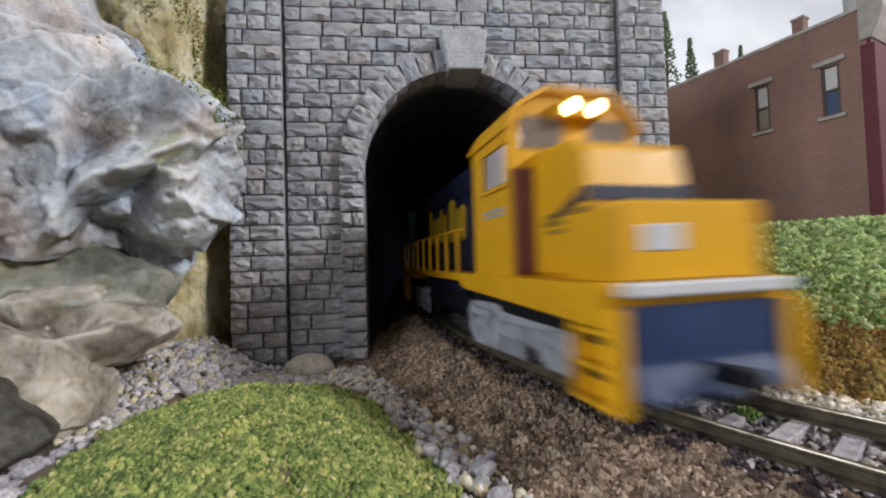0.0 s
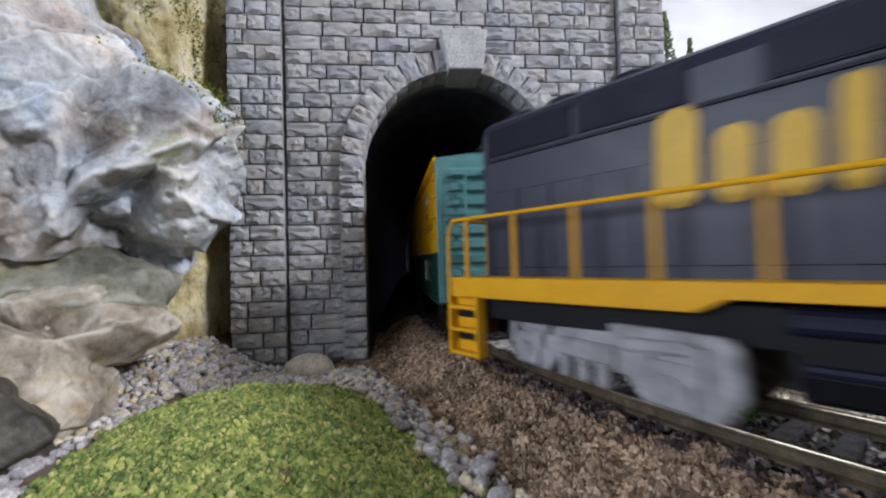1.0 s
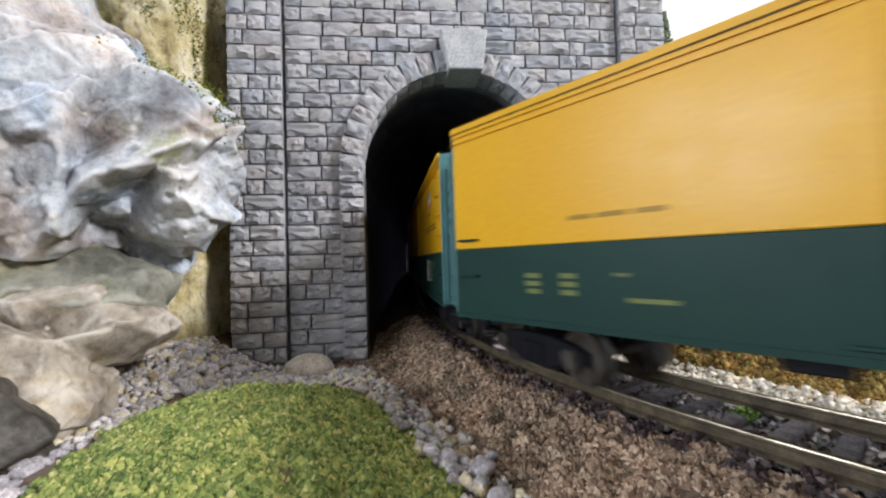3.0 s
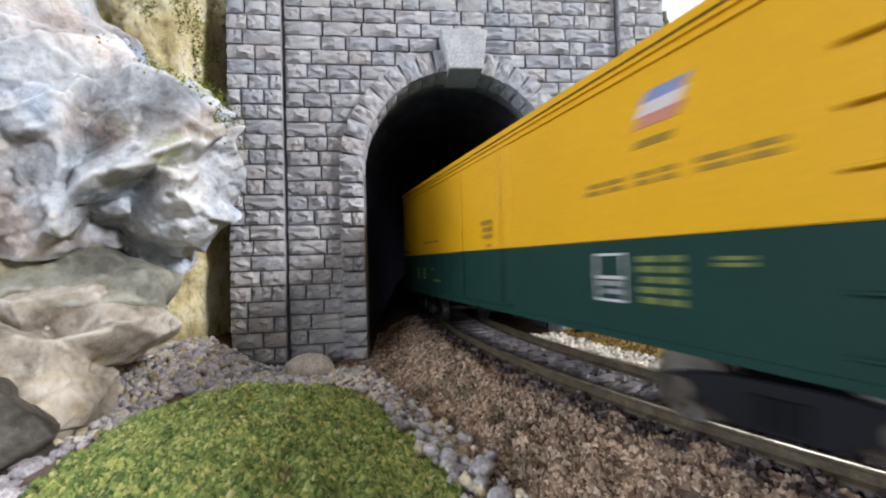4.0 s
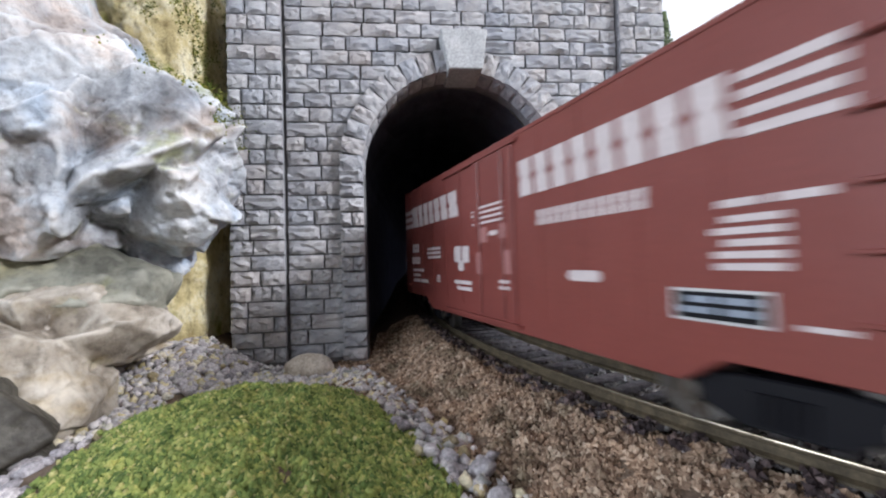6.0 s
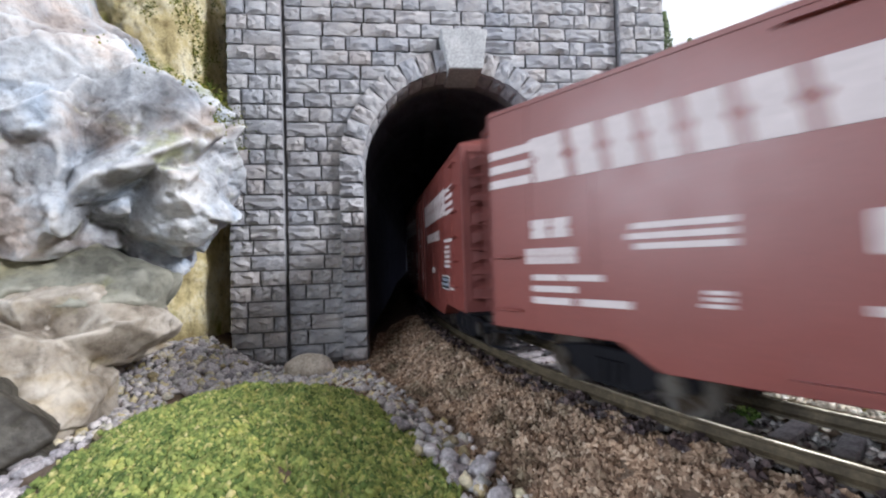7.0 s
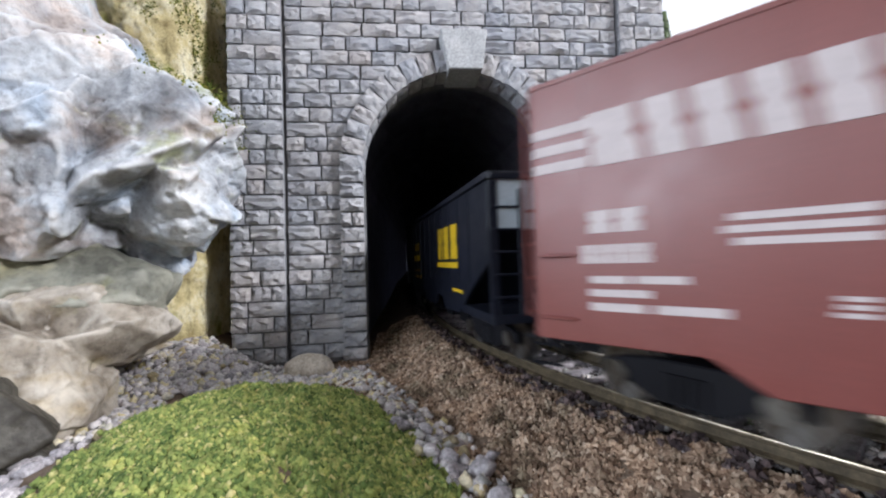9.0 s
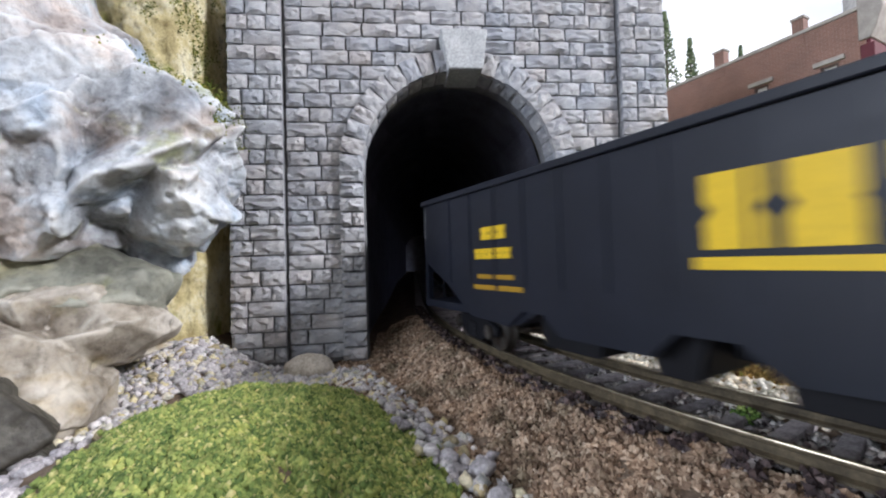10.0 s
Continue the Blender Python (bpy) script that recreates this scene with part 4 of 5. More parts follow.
def boxcar(label):
    L = LW
    car = thing("boxcar", label, "freight car", "freight cars of the train")
    x = L / 2
    sill = [(-x, 11.2), (-x + 24, 11.0), (-x + 30, 7.2), (x - 30, 7.2), (x - 24, 11.0), (x, 11.2), (x, 53.4), (-x, 53.4)]
    part("body", prism(sill, -HALF, HALF, 0.15), OXIDE, car, "oxide red painted body")
    roof_ribs(part("roof", car_roof(L, 53.5, 56.4, HALF), OXIDE, car), L, 53.5, 56.4, HALF, OXIDE)
    for way in (1, -1):
        car_end(car, way * x, way, 11.2, 53.8, HALF, 8, OXIDE_DARK, "end_wall")
        hardware(car, way * x, way, 11.0, 53.8, HALF, OXIDE_DARK, [15, 21, 27, 33, 39, 45, 51])
    part("roof_walk", box(-x - 1.2, x + 1.2, -4.0, 4.0, 56.9, 58.4, 0.15), OXIDE_DARK, car, "dark running board on the roof")
    for lx in (12, 24, 36, 48, 60, 100, 112, 124, 136, 148):      # panel seams
        part("seam", box(x - lx - 0.2, x - lx + 0.2, -HALF - 0.12, -HALF + 0.1, 11.6, 53.0), OXIDE, car)
    part("door", box(x - 90, x - 70, -HALF - 0.7, -HALF + 0.2, 9.2, 51.5, 0.2), OXIDE, car, "sliding door, oxide red")
    for z0, z1 in ((51.5, 52.4), (8.4, 9.2)):
        part("door_track", box(x - 112, x - 68, -HALF - 1.0, -HALF + 0.2, z0, z1), OXIDE, car)
    for lx in (74, 86):
        part("door_rod", rod((x - lx, -HALF - 1.0, 10), (x - lx, -HALF - 1.0, 51), 0.25, 6), OXIDE, car)
    ladder(car, x - 10.6, x - 6.0, [17.4, 24.2, 30.8, 37.6, 44.4, 50.4], -HALF - 0.9, OXIDE)
    ladder(car, x - 155.5, x - 150.5, [14.8, 24.8], -HALF - 0.9, OXIDE)
    # rear half: three stripes and seven blocks; front half: eight blocks and four stripes
    for i in range(3):
        mark(car, L, 147.2, 156.6, 38.4 + i * 2.9, 40.0 + i * 2.9, WHITE, "stripe")
    word(car, L, 100.6, 147.0, 38.2, 46.4, 7, WHITE, -1.2, gap=0.24, widths=(1.35, 1.1, 1.0, 0.9, 0.95, 0.95, 1.3))
    word(car, L, 21.4, 67.6, 38.4, 46.6, 8, WHITE, -0.6, gap=0.22)
    for i in range(4):
        mark(car, L, 11.2, 21.2, 38.0 + i * 2.2, 39.2 + i * 2.2, WHITE, "stripe")
    word(car, L, 33.8, 61.4, 31.4, 34.6, 12, WHITE, gap=0.3)
    word(car, L, 139.8, 147.9, 28.0, 31.4, 2, WHITE)
    word(car, L, 139.0, 149.0, 23.4, 26.2, 5, WHITE)
    bars(car, L, 134.4, 149.2, 20.0, 21.8, 1, WHITE, cuts=2)
    bars(car, L, 139.0, 149.2, 18.0, 19.8, 1, WHITE, cuts=1)
    bars(car, L, 130.2, 149.4, 15.8, 17.8, 1, WHITE, cuts=2)
    bars(car, L, 116.8, 132.4, 25.0, 29.6, 3, WHITE, cuts=1)
    bars(car, L, 117.6, 121.4, 16.9, 19.6, 3, WHITE)
    mark(car, L, 94.8, 99.4, 23.6, 28.6, WHITE, "emblem", round_=0.6)
    mark(car, L, 100.4, 105.2, 23.8, 28.8, WHITE, "emblem", round_=0.6)
    mark(car, L, 98.6, 102.4, 21.2, 24.4, WHITE, "emblem", round_=0.6)
    bars(car, L, 93.2, 107.0, 14.9, 18.6, 2, WHITE)
    for i in range(4):
        mark(car, L, 74.0, 86.0, 34.0 + i * 1.4, 34.6 + i * 1.4, WHITE, "stripe", HALF + 0.7, 0.4)
    mark(car, L, 77.0, 81.2, 30.6, 31.8, WHITE, "emblem", HALF + 0.7, round_=0.5)
    mark(car, L, 82.4, 86.0, 29.0, 33.0, PINK, "patch", HALF + 0.7)
    mark(car, L, 72.6, 76.0, 29.6, 33.2, PINK, "patch", HALF + 0.7)
    mark(car, L, 85.6, 88.6, 20.6, 26.4, PINK, "patch", HALF + 0.7)
    mark(car, L, 71.4, 74.2, 20.8, 26.6, PINK, "patch", HALF + 0.7)
    bars(car, L, 71.8, 77.0, 16.6, 19.6, 2, WHITE, HALF + 0.7)
    bars(car, L, 12.6, 24.6, 29.6, 31.2, 1, WHITE, cuts=2)
    bars(car, L, 16.6, 25.0, 22.0, 29.2, 5, WHITE)
    mark(car, L, 43.8, 52.0, 20.0, 22.0, WHITE, "emblem", round_=0.9)
    mark(car, L, 18.6, 30.6, 15.6, 19.9, PALE_GREY, "placard")
    mark(car, L, 19.1, 30.1, 16.0, 19.5, BLACK, "placard", HALF + 0.06)
    bars(car, L, 19.6, 29.6, 16.4, 19.2, 2, PALE_BLUE, HALF + 0.1, 2)
    bars(car, L, 11.5, 16.7, 15.8, 16.8, 1, WHITE)
    bars(car, L, 86.5, 92.5, 33.8, 38.4, 4, WHITE)
    underframe(car, L, 9.0)
    for way in (1, -1):
        freight_truck(car, way * L * 0.35, BLACK)
    return car


def hopper():
    L = LC
    car = thing("hopper_car", "black open-top model hopper car with yellow markings", "freight car", "freight cars of the train")
    x = L / 2
    low = [(-x, 24.5), (-x + 15, 17.0), (-x + 26, 9.6), (-x + 42, 8.6), (-x + 47, 12.6), (-x + 53, 12.6), (-x + 58, 8.6), (x - 62, 8.6), (x - 58, 12.6), (x - 50, 12.6), (x - 45, 8.6), (x - 27, 9.6), (x - 15, 17.0), (x, 24.5)]
    for sy in (-1, 1):
        y0, y1 = sorted((sy * HALF, sy * (HALF - 1.0)))
        part("side_plate", prism(low + [(x, 42.4), (-x, 42.4)], y0, y1), COAL_BLACK, car)
    b = box(-x - 0.8, x + 0.8, -HALF - 0.9, -HALF + 1.2, 42.2, 43.8, 0.2)
    box(-x - 0.8, x + 0.8, HALF - 1.2, HALF + 0.9, 42.2, 43.8, 0.2, b)
    for sx in (-1, 1):
        box(sx * x - 1, sx * x + 1, -HALF, HALF, 42.2, 43.8, 0.2, b)
    part("top_rim", b, COAL_BLACK, car, "thin rolled top rim")
    b = prism([(-x + 1, 42), (-x + 30, 10), (-x + 44, 9), (-4, 20), (0, 22), (4, 20), (x - 44, 9), (x - 30, 10), (x - 1, 42), (x - 2.4, 42), (x - 31, 12), (x - 44, 11), (0, 24), (-x + 44, 11), (-x + 31, 12), (-x + 2.4, 42)], -HALF + 1, HALF - 1)
    part("slope_sheet", b, COAL_BLACK, car, "sloping floor sheets inside")
    for sx in (-1, 1):
        # the end's bright reflection is put into its pale colour
        part("end_sheet", box(min(sx * x, sx * (x - 1)), max(sx * x, sx * (x - 1)), -HALF, HALF, 31.0, 42.4, 0.2), END_SHEEN, car, "end sheet in a pale grey that stands for reflected light")
        b = box(sx * (x - 0.6) - 0.8, sx * (x - 0.6) + 0.8, -HALF + 0.2, -HALF + 2.0, 11, 42)
        box(sx * (x - 0.6) - 0.8, sx * (x - 0.6) + 0.8, HALF - 2.0, HALF - 0.2, 11, 42, 0, b)
        rod((sx * (x - 1), -6, 12), (sx * (x - 10), -6, 26), 0.7, 6, b)
        rod((sx * (x - 1), 6, 12), (sx * (x - 10), 6, 26), 0.7, 6, b)
        for z in (16, 21, 26, 31, 36):
            rod((sx * (x + 0.6), -HALF + 0.6, z), (sx * (x + 0.6), -HALF + 7, z), 0.3, 6, b)
        rod((sx * (x + 0.6), -HALF + 7, 12), (sx * (x + 0.6), -HALF + 7, 40), 0.35, 6, b)
        part("end_posts", b, COAL_BLACK, car)
        b = box(sx * (x - 12) - 12.5, sx * (x - 12) + 12.5, -HALF, HALF, 10.0, 12.2, 0.2)
        part("end_platform", b, COAL_BLACK, car)
        coupler(car, sx * x, sx, BLACK)
    for lx0, lx1 in ((56, 66), (74, 92), (36, 48)):
        part("discharge_chute", prism([(x - lx1, 13.0), (x - lx0, 13.0), (x - lx0 - 1.5, 4.5), (x - lx1 + 1.5, 4.5)], -12.5, 12.5, 0.2), BLACK, car, "black discharge chute under the floor")
    part("centre_sill", box(-x, x, -2.6, 2.6, 7.0, 11.0, 0.2), BLACK, car)
    for i in range(11):
        px = -x + 16 + i * (L - 32) / 10
        part("side_stake", box(px - 0.35, px + 0.35, -HALF - 0.25, -HALF + 0.1, 18, 42), COAL_BLACK, car)
    word(car, L, 27.2, 54.2, 24.9, 35.2, 3, MARK_YELLOW, gap=0.2)
    mark(car, L, 27.0, 54.6, 22.2, 23.9, MARK_YELLOW, "stripe", HALF + 0.2)
    mark(car, L, 23.3, 34.0, 15.2, 16.1, MARK_YELLOW, "print_bar")
    word(car, L, 96.8, 106.8, 29.4, 32.6, 3, MARK_YELLOW, gap=0.1)
    word(car, L, 95.0, 109.6, 24.6, 27.2, 6, MARK_YELLOW, gap=0.12)
    bars(car, L, 94.0, 110.6, 19.2, 21.0, 1, FAINT, cuts=2)
    bars(car, L, 91.0, 111.0, 16.4, 18.4, 1, FAINT, cuts=2)
    for way in (1, -1):
        freight_truck(car, way * L * 0.35, BLACK)
    return car


LL = 190.0


def locomotive():
    L, x = LL, LL / 2
    car = thing("diesel_locomotive", "yellow and navy model diesel locomotive with lit headlights", "locomotive")
    X = lambda lx: x - lx
    sill = [(X(184.6), 20.6), (X(7), 20.6), (X(7), 14.4), (X(70), 16.2), (X(75), 18.2), (X(132), 18.2), (X(136), 16.2), (X(184.6), 16.2)]
    part("walkway", prism(sill, -17.4, 17.4, 0.15), YELLOW, car, "yellow walkway and side sill")
    part("frame", box(X(180), X(12), -14, 14, 11.5, 17.4, 0.3), BLACK, car)
    # long hood
    sec = [(-10.5, 20.6), (-10.5, 53.0), (-9.6, 55.4), (-6.5, 57.2), (6.5, 57.2), (9.6, 55.4), (10.5, 53.0), (10.5, 20.6)]
    part("long_hood", section(sec, X(179.6), X(60)), NAVY, car, "dark navy long hood")
    part("hood_flash", section([(-10.9, 31.0), (-10.9, 53.2), (-9.9, 55.8), (-6.6, 57.6), (6.6, 57.6), (9.9, 55.8), (10.9, 53.2), (10.9, 31.0)], X(66), X(58)), YELLOW, car, "yellow field behind the cab")
    o = [(X(66) - 7.5 * math.cos(radians(t)), 43.5 + 13.0 * math.sin(radians(t))) for t in range(-90, 91, 15)]
    part("hood_curve", prism(o, -10.85, -10.3), YELLOW, car)
    for lx in range(82, 178, 8):
        part("hood_door", box(X(lx + 7.2), X(lx), -10.8, -10.3, 22.5, 39.5, 0.12), NAVY, car)
    b = bmesh.new()
    for lx0, lx1 in ((137, 156), (157, 178), (100, 128)):
        box(X(lx1), X(lx0), -10.9, -10.2, 47.8, 54.2, 0.1, b)
        for k in range(int((lx1 - lx0) / 1.2)):
            box(X(lx0 + 0.6 + k * 1.2) - 0.3, X(lx0 + 0.6 + k * 1.2) + 0.3, -11.2, -10.8, 48.2, 53.8, 0, b)
    part("radiator_grille", b, NAVY_DARK, car)
    part("hood_moulding", box(X(178), X(76), -11.0, -10.3, 46.6, 47.2), NAVY_DARK, car)
    for lx in (148, 162, 174):
        part("roof_fan", rod((X(lx), 0, 57), (X(lx), 0, 58.8), 5.2, 18), NAVY_DARK, car)
    part("exhaust_stack", rod((X(112), 0, 57), (X(112), 0, 60), 2.6, 14), NAVY_DARK, car)
    # cab
    sec = [(-16.4, 20.6), (-16.4, 53.0), (-14.0, 57.4), (-7.5, 61.2), (7.5, 61.2), (14.0, 57.4), (16.4, 53.0), (16.4, 20.6)]
    part("cab", section(sec, X(61.5), X(38)), YELLOW, car, "yellow cab")
    roof = [(-17.0, 52.7), (-17.0, 53.7), (-14.4, 58.2), (-7.7, 62.1), (7.7, 62.1), (14.4, 58.2), (17.0, 53.7), (17.0, 52.7), (14.0, 57.2), (7.5, 61.0), (-7.5, 61.0), (-14.0, 57.2)]
    part("cab_roof", section(roof, X(62.5), X(36.5)), YELLOW, car)
    for sy in (-1, 1):
        y0, y1 = sorted((sy * 16.3, sy * 16.65))
        for a, c in ((40.6, 46.0), (46.8, 52.2)):
            part("side_window", box(X(c), X(a), y0, y1, 41.2, 49.6, 0.15), GLASS, car, "grey glazed cab window")
        y0, y1 = sorted((sy * 16.5, sy * 17.1))
        b = box(X(53.4), X(39.6), y0, y1, 49.6, 50.4)
        box(X(53.4), X(39.6), y0, y1, 40.2, 41.0, 0, b)
        part("window_frame", b, YELLOW, car)
        y0, y1 = sorted((sy * 3.2, sy * 13.6))
        part("windshield", box(X(38.1), X(37.7), y0, y1, 48.4, 55.6, 0.2), GLASS, car, "bright reflecting windshield")
    bars(car, L, 41.0, 54.0, 34.0, 36.4, 2, PALE_BLUE, 16.4, 2)
    part("cab_door", box(X(38), X(37.4), -15.6, -11.0, 21, 44, 0.2), OXIDE_DARK, car, "brown shaded cab door")
    b = box(X(37.6), X(34.6), -5.6, 5.6, 54.9, 58.9, 0.6)
    part("headlight_housing", b, YELLOW, car)
    for sy in (-1, 1):
        part("headlight", rod((X(34.8), sy * 3.0, 56.9), (X(34.0), sy * 3.0, 56.9), 1.55, 16), GLOW, car, "lit warm headlight")
    # short hood (nose)
    nose = [(X(38), 20.6), (X(38), 47.4), (X(25.5), 46.4), (X(20.5), 44.4), (X(19.0), 36), (X(19.0), 20.6)]
    part("nose", prism(nose, -11.0, 11.0, 0.9), YELLOW, car, "yellow short hood")
    o = [(X(34), 30.5), (X(20.0), 34.2), (X(20.0), 37.0), (X(22.0), 35.6)]
    part("nose_stripe", prism(o, -11.2, -10.8), NAVY, car, "dark pointed nose stripe")
    bars(car, L, 16.5, 34.0, 28.6, 33.4, 3, MARK_BLACK, 11.0, 1)
    part("nose_stripe", box(X(19.1), X(18.7), -11, 11, 34.2, 36.8), NAVY, car)
    # front platform, its shields, steps and pilot
    part("front_shield", box(X(9.7), X(8.3), -13.0, 13.0, 20.4, 32.6, 0.5), YELLOW, car, "yellow front platform shield")
    part("side_shield", box(X(21.5), X(8.5), -13.9, -12.9, 20.4, 31.6, 0.4), YELLOW, car)
    part("side_shield", box(X(21.5), X(8.5), 12.9, 13.9, 20.4, 31.6, 0.4), YELLOW, car)
    b = box(X(8.4), X(8.0), -9.5, -2.5, 25, 29, 0.2)
    part("front_plate", b, PALE_GREY, car, "pale plate on the shield")
    part("anticlimber", box(X(8.9), X(5.1), -15, 15, 18.6, 20.6, 0.3), PALE_GREY, car, "pale anticlimber ledge")
    pil = [(X(10), 17.6), (X(6.9), 17.6), (X(6.5), 9.0), (X(4.4), 4.4), (X(6.2), 4.4), (X(10), 7.0)]
    part("pilot", prism(pil, -13.6, 13.6, 0.3), PILOT_BLUE, car, "blue pilot plate")
    for lx, way in ((10.5, 1), (181.2, -1)):
        for sy in (-1, 1):
            for z in (3.2, 8.4, 13.4):
                tread = box(X(lx) - 4.2, X(lx) + 4.2, sy * 16.2 - 1.4, sy * 16.2 + 1.4, z, z + 0.8, 0.15)
                box(X(lx) - 4.2, X(lx) + 4.2, sy * 15.0 - 0.3, sy * 15.0 + 0.3, z, z + 3.0, 0, tread)
                part("step", tread, YELLOW, car, "yellow corner step")
            for dx in (-4.2, 4.2):
                part("step_side", box(X(lx) + dx - 0.35, X(lx) + dx + 0.35, sy * 16.2 - 1.4, sy * 16.2 + 1.4, 3.0, 17.0), YELLOW, car)
            part("step_well", box(X(lx) - 4, X(lx) + 4, sy * 14.4 - 0.5, sy * 14.4 + 0.5, 4, 17), BLACK, car)
    part("rear_pilot", box(X(185.6), X(183.8), -13, 13, 6, 18, 0.3), OXIDE_DARK, car)
    # handrails
    b = bmesh.new()
    rod((X(183.8), -17.2, 33.6), (X(70), -17.2, 33.6), 0.42, 8, b)
    rod((X(183.8), 17.2, 33.6), (X(70), 17.2, 33.6), 0.42, 8, b)
    for sy in (-1, 1):
        rod((X(183.8), sy * 17.2, 33.6), (X(183.8), sy * 5, 33.6), 0.42, 8, b)
        rod((X(185.6), sy * 17.0, 30.0), (X(185.6), sy * 17.0, 9.0), 0.42, 8, b)
        rod((X(185.6), sy * 17.0, 30.0), (X(183.8), sy * 17.2, 33.6), 0.42, 8, b)
        rod((X(184.2), sy * 5, 33.6), (X(184.2), sy * 5, 20), 0.42, 8, b)
    part("handrail", b, YELLOW, car, "thin yellow handrail")
    for sy in (-1, 1):
        for k in range(9):
            lx = 75.5 + k * 13.0
            part("stanchion", rod((X(lx), sy * 17.2, 20), (X(lx), sy * 17.2, 33.6), 0.55, 6), YELLOW, car)
    # name along the hood as plain yellow blocks
    for i, (a, c, z0, z1) in enumerate(((135.6, 143.0, 31.6, 47.4), (129.0, 135.0, 31.6, 43.0), (122.4, 128.6, 31.6, 43.0), (117.4, 122.0, 31.6, 46.0), (111.0, 117.0, 31.6, 43.0), (98.6, 107.4, 31.2, 47.2), (92.4, 97.8, 31.2, 47.2 - 4), (86.0, 92.0, 31.2, 43.6))):
        mark(car, L, a + 0.7, c - 0.7, z0, z1, MARK_GOLD, "letter_block", 10.9, 0.5, 2.4)
    # tank, trucks
    part("fuel_tank", section([(-13.5, 6.0), (-15.0, 9.0), (-15.0, 15.5), (-12, 17.4), (12, 17.4), (15.0, 15.5), (15.0, 9.0), (13.5, 6.0), (9, 4.2), (-9, 4.2)], X(126), X(72)), BLACK, car, "black fuel tank")
    part("air_tank", rod((X(126), -15.0, 15.6), (X(72), -15.0, 15.6), 1.7, 14), NAVY_DARK, car)
    part("tank_skid", rod((X(125), -15.2, 10.0), (X(73), -15.2, 10.0), 0.7, 8), NAVY_DARK, car)
    for lx in (47.0, 151.0):
        tr = part("truck", box(-4, 4, -11, 11, 5, 12, 0.3), SILVER, car, "grey sprung locomotive truck")
        tr.matrix_basis = at(X(lx), 0, 0)
        tr["place"] = X(lx)
        for sy in (-1, 1):
            y0, y1 = sorted((sy * 11.2, sy * 13.2))
            part("side_frame", prism([(-23, 11.8), (-21.5, 13.2), (22.5, 13.2), (24, 11.8), (24.4, 5.4), (21.5, 1.4), (10.5, 1.4), (7.5, 4.8), (-7.5, 4.8), (-10.5, 1.4), (-20.5, 1.4), (-23.4, 5.4)], y0, y1, 0.35), SILVER, tr)
            y0, y1 = sorted((sy * 13.0, sy * 14.6))
            for px in (-15.5, 15.5):
                part("journal_box", join(box(px - 3.2, px + 3.2, y0, y1, 2.0, 8.8, 0.6), rod((px, sy * 14.4, 5.4), (px, sy * 15.2, 5.4), 1.8, 12)), SILVER, tr)
                for q in (-3.9, 3.9):
                    part("coil_spring", rod((px + q, sy * 13.9, 6.2), (px + q, sy * 13.9, 11.6), 1.1, 10), SILVER, tr)
            part("bolster_end", box(-6.2, 6.2, y0, y1, 5.8, 9.4, 0.5), SILVER, tr)
            for q in (-4.2, 0, 4.2):
                part("coil_spring", rod((q, sy * 14.4, 2.6), (q, sy * 14.4, 6.4), 1.2, 10), SILVER, tr)
            for q in (-1, 1):
                part("brake_cylinder", rod((q * 8.5, sy * 14.2, 10.2), (q * 19.0, sy * 14.2, 11.2), 1.1, 10), SILVER, tr)
        for px in (-15.5, 15.5):
            wheelset(tr, px)
    coupler(car, x - 6.5, 1, BLACK)
    coupler(car, -x + 3.0, -1, BLACK)
    return car


PINK = paint("faded_pink", (0.42, 0.20, 0.19), 0.55, 0.15, 4)
MARK_GOLD = paint("hood_gold", (0.62, 0.38, 0.02), 0.42, 0.12, 5)
# pale grey with the hopper end's reflected light painted in
END_SHEEN = paint("end_sheen_grey", (0.46, 0.52, 0.56), 0.45, 0.25, 8)

loco = locomotive()
reefer_a = reefer()
reefer_b = copy_thing(reefer_a, Matrix())
boxcar_a = boxcar("oxide red model boxcar with white block markings")
boxcar_b = copy_thing(boxcar_a, Matrix())
hopper_a = hopper()


# ---- scattered ground cover ----
GX, GY = np.arange(-150, 241, 3.0), np.arange(-150, 131, 3.0)
GRID = np.array([[height(x, y) for x in GX] for y in GY])

nrng = np.random.default_rng(11)


def level(x, y):
    """Ground height under arrays of places."""
    fx, fy = np.clip((x - GX[0]) / 3.0, 0, len(GX) - 1.001), np.clip((y - GY[0]) / 3.0, 0, len(GY) - 1.001)
    i, j = fx.astype(int), fy.astype(int)
    u, v = fx - i, fy - j
    return (GRID[j, i] * (1 - u) + GRID[j, i + 1] * u) * (1 - v) + (GRID[j + 1, i] * (1 - u) + GRID[j + 1, i + 1] * u) * v


def spread(n, s0, s1, d0, d1):
    """Random places along the line, d to the camera's side."""
    s, d = nrng.uniform(s0, s1, n), nrng.uniform(d0, d1, n)
    a = np.interp(s, _s, _a)
    return np.interp(s, _s, _x) - np.cos(a) * d, np.interp(s, _s, _y) - np.sin(a) * d, s, d


def inside(x, y, poly):
    hit = np.zeros(len(x), bool)
    for (x0, y0), (x1, y1) in zip(poly, poly[1:] + poly[:1]):
        c = ((y0 > y) != (y1 > y)) & (x < (x1 - x0) * (y - y0) / (y1 - y0 + 1e-9) + x0)
        hit ^= c
    return hit


OCT_V = np.array([(1, 0, 0), (-1, 0, 0), (0, 1, 0), (0, -1, 0), (0, 0, 1), (0, 0, -1)], float)
OCT_F = np.array([(0, 2, 4), (2, 1, 4), (1, 3, 4), (3, 0, 4), (2, 0, 5), (1, 2, 5), (3, 1, 5), (0, 3, 5)])


